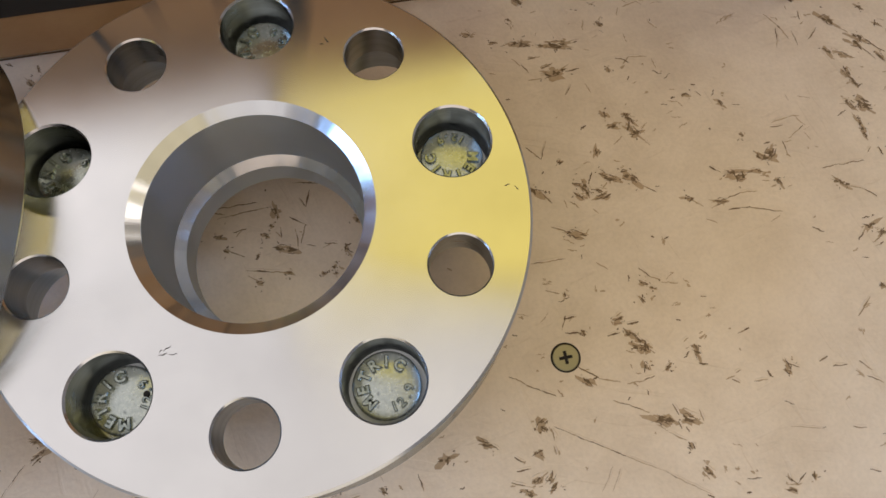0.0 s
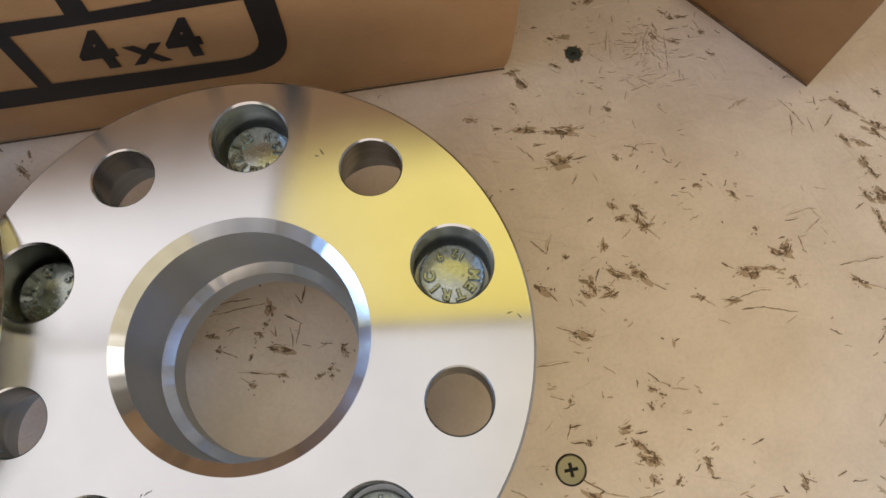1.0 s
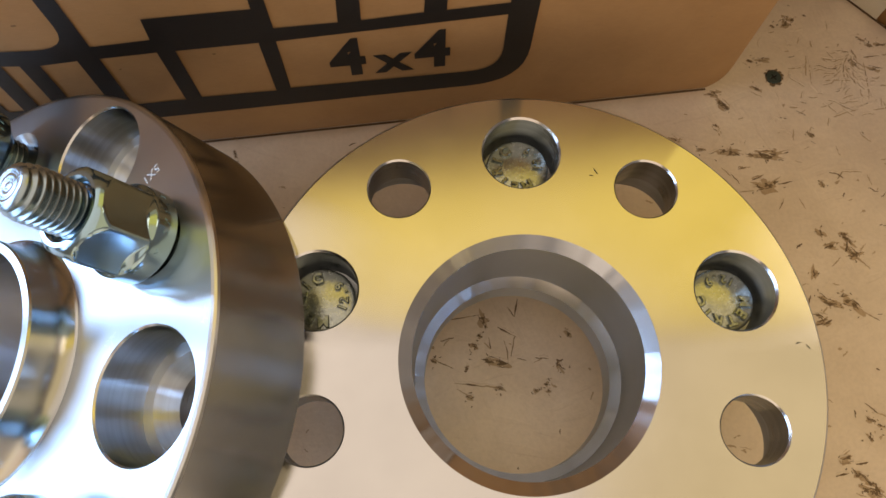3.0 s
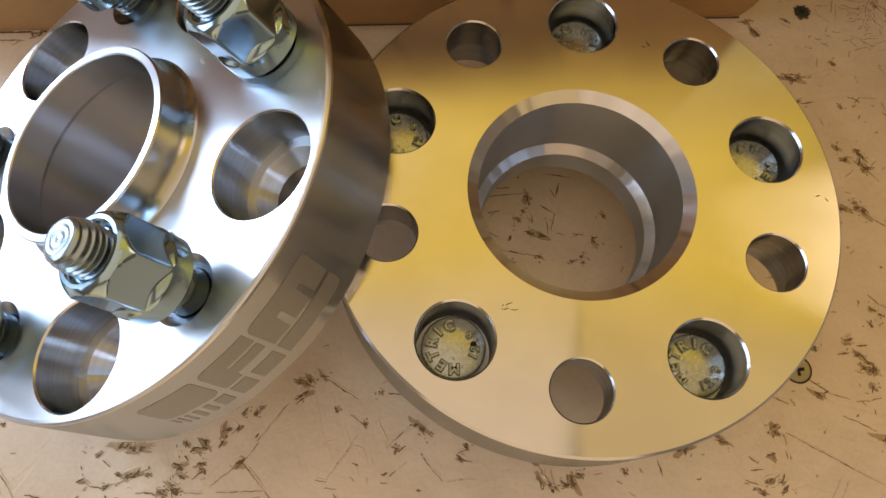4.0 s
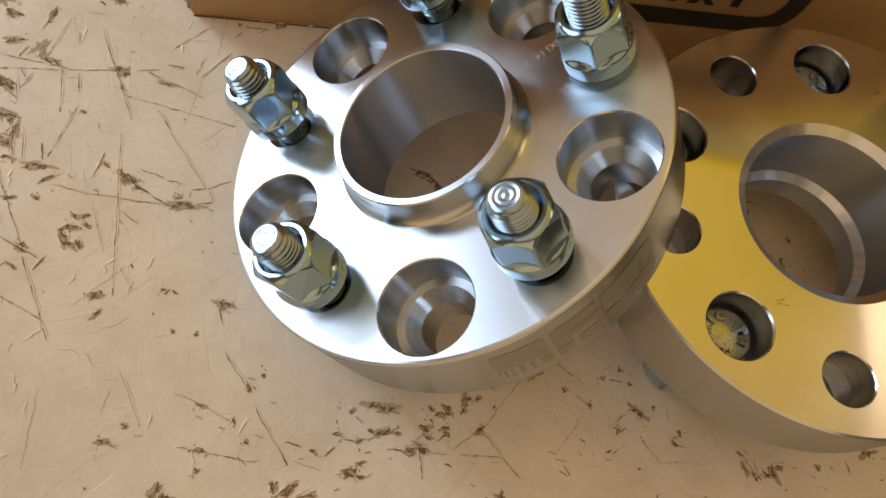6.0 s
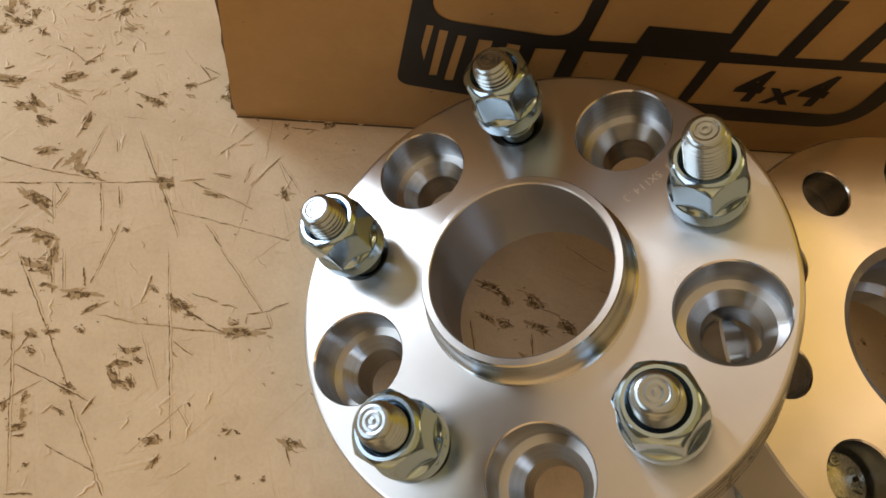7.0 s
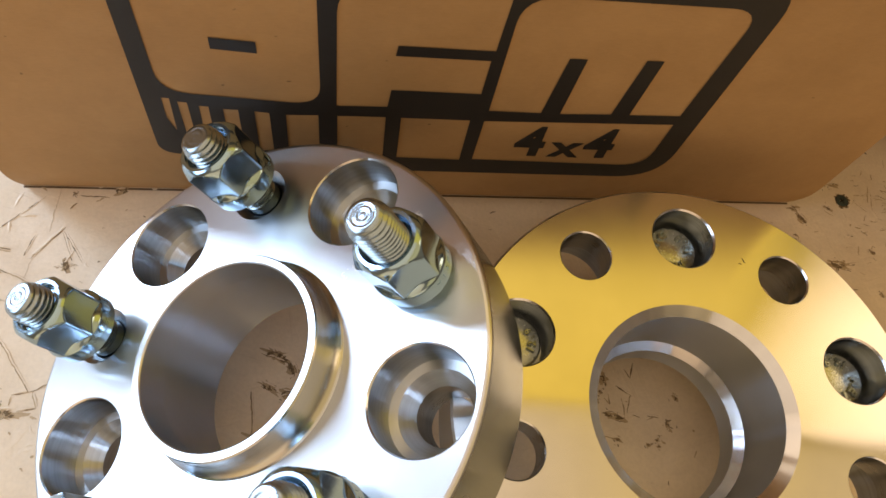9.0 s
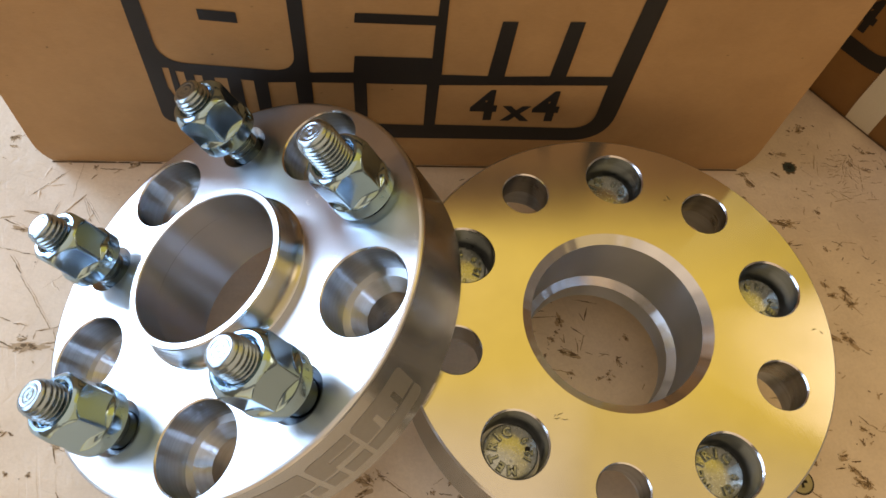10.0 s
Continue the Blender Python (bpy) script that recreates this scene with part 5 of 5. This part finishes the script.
def stain_mark(dark, pale, lip, rng, a, b):
    """A scuffed spot: thin broken strokes side by side where the paint has worn through."""
    d = b - a
    length = max(d.length, 0.0015)
    u = d.normalized()
    side = Vector((-u.y, u.x))
    for _ in range(rng.randint(4, 8)):
        p = a + d * rng.uniform(-0.1, 0.6) + side * rng.gauss(0, min(0.0016, length * 0.16))
        q = p + u * length * rng.uniform(0.2, 0.55) + side * rng.gauss(0, length * 0.05)
        ribbon(pale, rng, way(rng, p, q, 0.0004, 0.00008), rng.uniform(0.0002, 0.0006), height(rng, 0.00006), 0.8)
    torn_patch(pale, rng, a + d * rng.uniform(0.3, 0.7), u, length * 0.3, length * 0.10, height(rng, 0.00006))


def paint_damage():
    rng = random.Random(11)
    dark, pale, lip = bmesh.new(), bmesh.new(), bmesh.new()
    for k in range(11):
        t = k * 0.571 + rng.uniform(-0.2, 0.2)
        p = Vector((0.1078, 0.1213)) + Vector((math.cos(t), math.sin(t))) * 0.0030
        ribbon(dark, rng, way(rng, p, p + Vector((math.cos(t + 1.3), math.sin(t + 1.3))) * rng.uniform(0.0008, 0.0022), 0.0003), rng.uniform(0.0005, 0.0012), 0.00016, 0.8)

    def ends(mark):
        return Vector(mark[:2]) / 1000, Vector(mark[2:]) / 1000
    cuts = (EAST_CUTS, EAST_CUTS_B, NEAR_CUTS, NEAR_CUTS_B, NEAR_CUTS_C, CORNER_CUTS, FRONT_CUTS, FRONT_CUTS_B, FRONT_CUTS_C, WEST_CUTS, WEST_CUTS_B, LOW_CUTS, LOW_CUTS_B, BORE_CUTS, BORE_CUTS_B, SHADE_CUTS)
    tears = (EAST_TEARS, EAST_TEARS_B, EAST_TEARS_C, NEAR_TEARS, NEAR_TEARS_B, CORNER_TEARS, FRONT_TEARS, FRONT_TEARS_B, FRONT_TEARS_C, WEST_TEARS, WEST_TEARS_B, LOW_TEARS, LOW_TEARS_B, BORE_TEARS, BORE_TEARS_B, SHADE_TEARS)
    scores = (NEAR_SCORES, CORNER_SCORES, FRONT_SCORES, WEST_SCORES, LOW_SCORES, SHADE_SCORES)
    stains = (EAST_STAINS, NEAR_STAINS, CORNER_STAINS, FRONT_STAINS, WEST_STAINS)
    for kind, lists in ((cut_mark, cuts), (tear_mark, tears), (score_mark, scores), (stain_mark, stains)):
        for marks in lists:
            for m in marks:
                kind(dark, pale, lip, rng, *ends(m))
    for m in SHALLOW:
        a, b = ends(m)
        ribbon(pale, rng, way(rng, a, b), 0.0006, 0.00008, 0.5)
        ridge(lip, rng, [p + Vector((0.0005, 0.0005)) for p in way(rng, a, b)], 0.0009, 0.00025)
    for x, y in CLUSTERS:
        main = rng.uniform(0, math.pi)
        for _ in range(rng.randint(2, 5)):
            p = Vector((x, y)) / 1000 + Vector((rng.gauss(0, 0.0035), rng.gauss(0, 0.0028)))
            t = main + rng.choice((0, 0, 1.0)) + rng.gauss(0, 0.25)
            tear_mark(dark, pale, lip, rng, p, p + Vector((math.cos(t), math.sin(t))) * rng.uniform(0.002, 0.0065))
    for _ in range(9):
        p = Vector((rng.uniform(-0.36, -0.275), rng.uniform(-0.06, 0.15)))
        for _ in range(rng.randint(3, 6)):
            q = p + Vector((rng.gauss(0, 0.004), rng.gauss(0, 0.004)))
            t = rng.uniform(0, math.pi)
            tear_mark(dark if rng.random() < 0.5 else pale, pale, lip, rng, q, q + Vector((math.cos(t), math.sin(t))) * rng.uniform(0.002, 0.006))
    # fine scores and crumbs all over, thickest on the side of the window
    for x0, x1, y0, y1, count in ((-0.42, -0.17, -0.12, 0.18, 34), (-0.26, 0.08, -0.17, -0.05, 12)):
        for _ in range(count):
            p, t = Vector((rng.uniform(x0, x1), rng.uniform(y0, y1))), rng.choice((0.1, 1.0, 1.65, 2.2, 2.7)) + rng.gauss(0, 0.15)
            q = p + Vector((math.cos(t), math.sin(t))) * rng.uniform(0.005, 0.030)
            if rng.random() < 0.35:
                score_mark(dark, pale, lip, rng, p, q)
            else:
                ribbon(pale, rng, way(rng, p, q), rng.uniform(0.00012, 0.00026), 0.00007, 0.4)
    for _ in range(1500):
        p = Vector((rng.uniform(-0.42, 0.34), rng.uniform(-0.22, 0.24)))
        if noise.noise(Vector((p.x * 16, p.y * 16, 3.0))) > 0.08 or rng.random() < 0.2:
            t = rng.gauss(0.0, 0.7)
            q = p + Vector((math.cos(t), math.sin(t))) * rng.uniform(0.0006, 0.0034)
            ribbon(dark if rng.random() < 0.42 else pale, rng, way(rng, p, q, 0.0004), rng.uniform(0.00025, 0.0007), 0.00012, 0.7)
    for _ in range(420):
        p = Vector((rng.uniform(0.07, 0.26), rng.uniform(-0.08, 0.15)))
        if noise.noise(Vector((p.x * 22, p.y * 22, 7.0))) > -0.05:
            t = rng.gauss(0.1, 0.8)
            u = Vector((math.cos(t), math.sin(t)))
            if rng.random() < 0.35:
                torn_patch(pale, rng, p, u, rng.uniform(0.0007, 0.0024), rng.uniform(0.0004, 0.0009), height(rng, 0.00006))
            else:
                ribbon(dark if rng.random() < 0.25 else pale, rng, way(rng, p, p + u * rng.uniform(0.001, 0.005), 0.0004, 0.0001), rng.uniform(0.0002, 0.0005), height(rng, 0.00012), 0.8)
    # dried ridges of paint
    for x0, x1, y0, y1, count in ((-0.345, -0.285, 0.075, 0.17, 80), (-0.42, -0.17, -0.12, 0.19, 170), (0.10, 0.17, 0.09, 0.15, 30), (-0.2, 0.05, -0.15, -0.05, 20)):
        for _ in range(count):
            p, t = Vector((rng.uniform(x0, x1), rng.uniform(y0, y1))), rng.choice((0.2, 1.3, 2.3)) + rng.gauss(0, 0.35)
            ridge(lip, rng, way(rng, p, p + Vector((math.cos(t), math.sin(t))) * rng.uniform(0.002, 0.009), 0.0008, 0.0003, rng.uniform(-0.0008, 0.0008)), rng.uniform(0.0006, 0.0013), rng.uniform(0.00012, 0.00035))
    # wrinkled patches of paint: families of short bent strokes
    for cx, cy, rx, ry, count in ((0.138, 0.120, 0.020, 0.015, 90), (-0.322, 0.137, 0.022, 0.018, 70), (-0.300, 0.112, 0.012, 0.010, 30)):
        for _ in range(count):
            p = Vector((cx + rng.gauss(0, rx * 0.55), cy + rng.gauss(0, ry * 0.55)))
            t = 0.5 + 1.5 * math.sin(110 * (p.x - cx)) + 1.3 * math.cos(130 * (p.y - cy)) + rng.gauss(0, 0.12)
            q = p + Vector((math.cos(t), math.sin(t))) * rng.uniform(0.0015, 0.0055)
            pts = way(rng, p, q, 0.0005, 0.00006, rng.uniform(-0.0007, 0.0007))
            ribbon(pale, rng, pts, rng.uniform(0.00025, 0.0005), height(rng, 0.00006), 0.6)
            if rng.random() < 0.12:
                ribbon(dark, rng, pts, 0.0002, height(rng, 0.00014), 0.8)
            ridge(lip, rng, [v + Vector((-math.sin(t), math.cos(t))) * 0.0006 for v in pts], 0.0008, 0.00022)
    solid("gouges", dark, GOUGE, "dark gouges and cuts torn into the bench paint", "scratches", "stuff")
    solid("paint_chips", pale, CHIP, "shallow brown scratches and chipped paint on the bench", "scratches", "stuff")
    solid("paint_ridges", lip, BOARD, "raised cream paint ridges along cuts in the bench", "paint ridges", "stuff")


paint_damage()


def scratch(bm, rng, x, y, angle, length, width, z):
    d = Vector((math.cos(angle), math.sin(angle))) * length / 2
    c = Vector((x, y))
    ribbon(bm, rng, way(rng, c - d, c + d, 0.0003, 0.0001), width, z)


def face_nicks(sp):
    """A few small handling nicks in the turned back face, and a pit in one bolt head."""
    rng = random.Random(5)
    bm = bmesh.new()
    for x, y, n in ((-0.0185, 0.0365, 4), (0.0705, -0.004, 2), (0.020, -0.050, 2)):
        for _ in range(n):
            scratch(bm, rng, x + rng.gauss(0, 0.0012), y + rng.gauss(0, 0.0009), rng.uniform(0, 3.1), rng.uniform(0.0008, 0.0022), 0.00025, -THICK - 0.00004)
    ob = part("face_nicks", bm, GRIME, sp)
    tagged(ob, "small dark nicks in the turned face", "", "", "stuff")
    st = [o for o in sp.children if o.name.startswith("stud")][1]
    pit = lathe([(0, -THICK + 0.00985), (0.0007, -THICK + 0.00985), (0.0009, -THICK + 0.0102), (0.0008, -THICK + 0.0104)], 12, at=(0.0003, 0.0056))
    part("head_pit", pit, GRIME, st, "small dark casting pit")


face_nicks(flat_spacer)


def handling_scuffs(sp):
    """Pale scuffs and edge nicks on the turned front face, between a counterbore and the size mark."""
    rng = random.Random(8)
    bm = bmesh.new()
    for count, angle, spread, r, dr, long in ((16, 29, 2.6, 0.043, 0.0022, 0.0016), (5, 33, 4.0, 0.046, 0.004, 0.006), (10, 33, 1.6, 0.0715, 0.0010, 0.0012)):
        for _ in range(count):
            a = angle + rng.gauss(0, spread)
            p = polar(r + rng.gauss(0, dr * 0.6), a)
            if min((p - polar(PCD, 18 + 36 * k)).length for k in range(10)) < 0.0155 + long * 0.6:
                continue
            t = radians(a) + rng.choice((0.0, 1.4)) + rng.gauss(0, 0.4)
            scratch(bm, rng, p.x, p.y, t, long * rng.uniform(0.4, 1.2), rng.uniform(0.00007, 0.00016), 0.00004)
    ob = part("face_scuffs", bm, ETCH_PALE, sp)
    tagged(ob, "fine pale scuffs in the turned face", "", "", "stuff")


handling_scuffs(leaning_spacer)
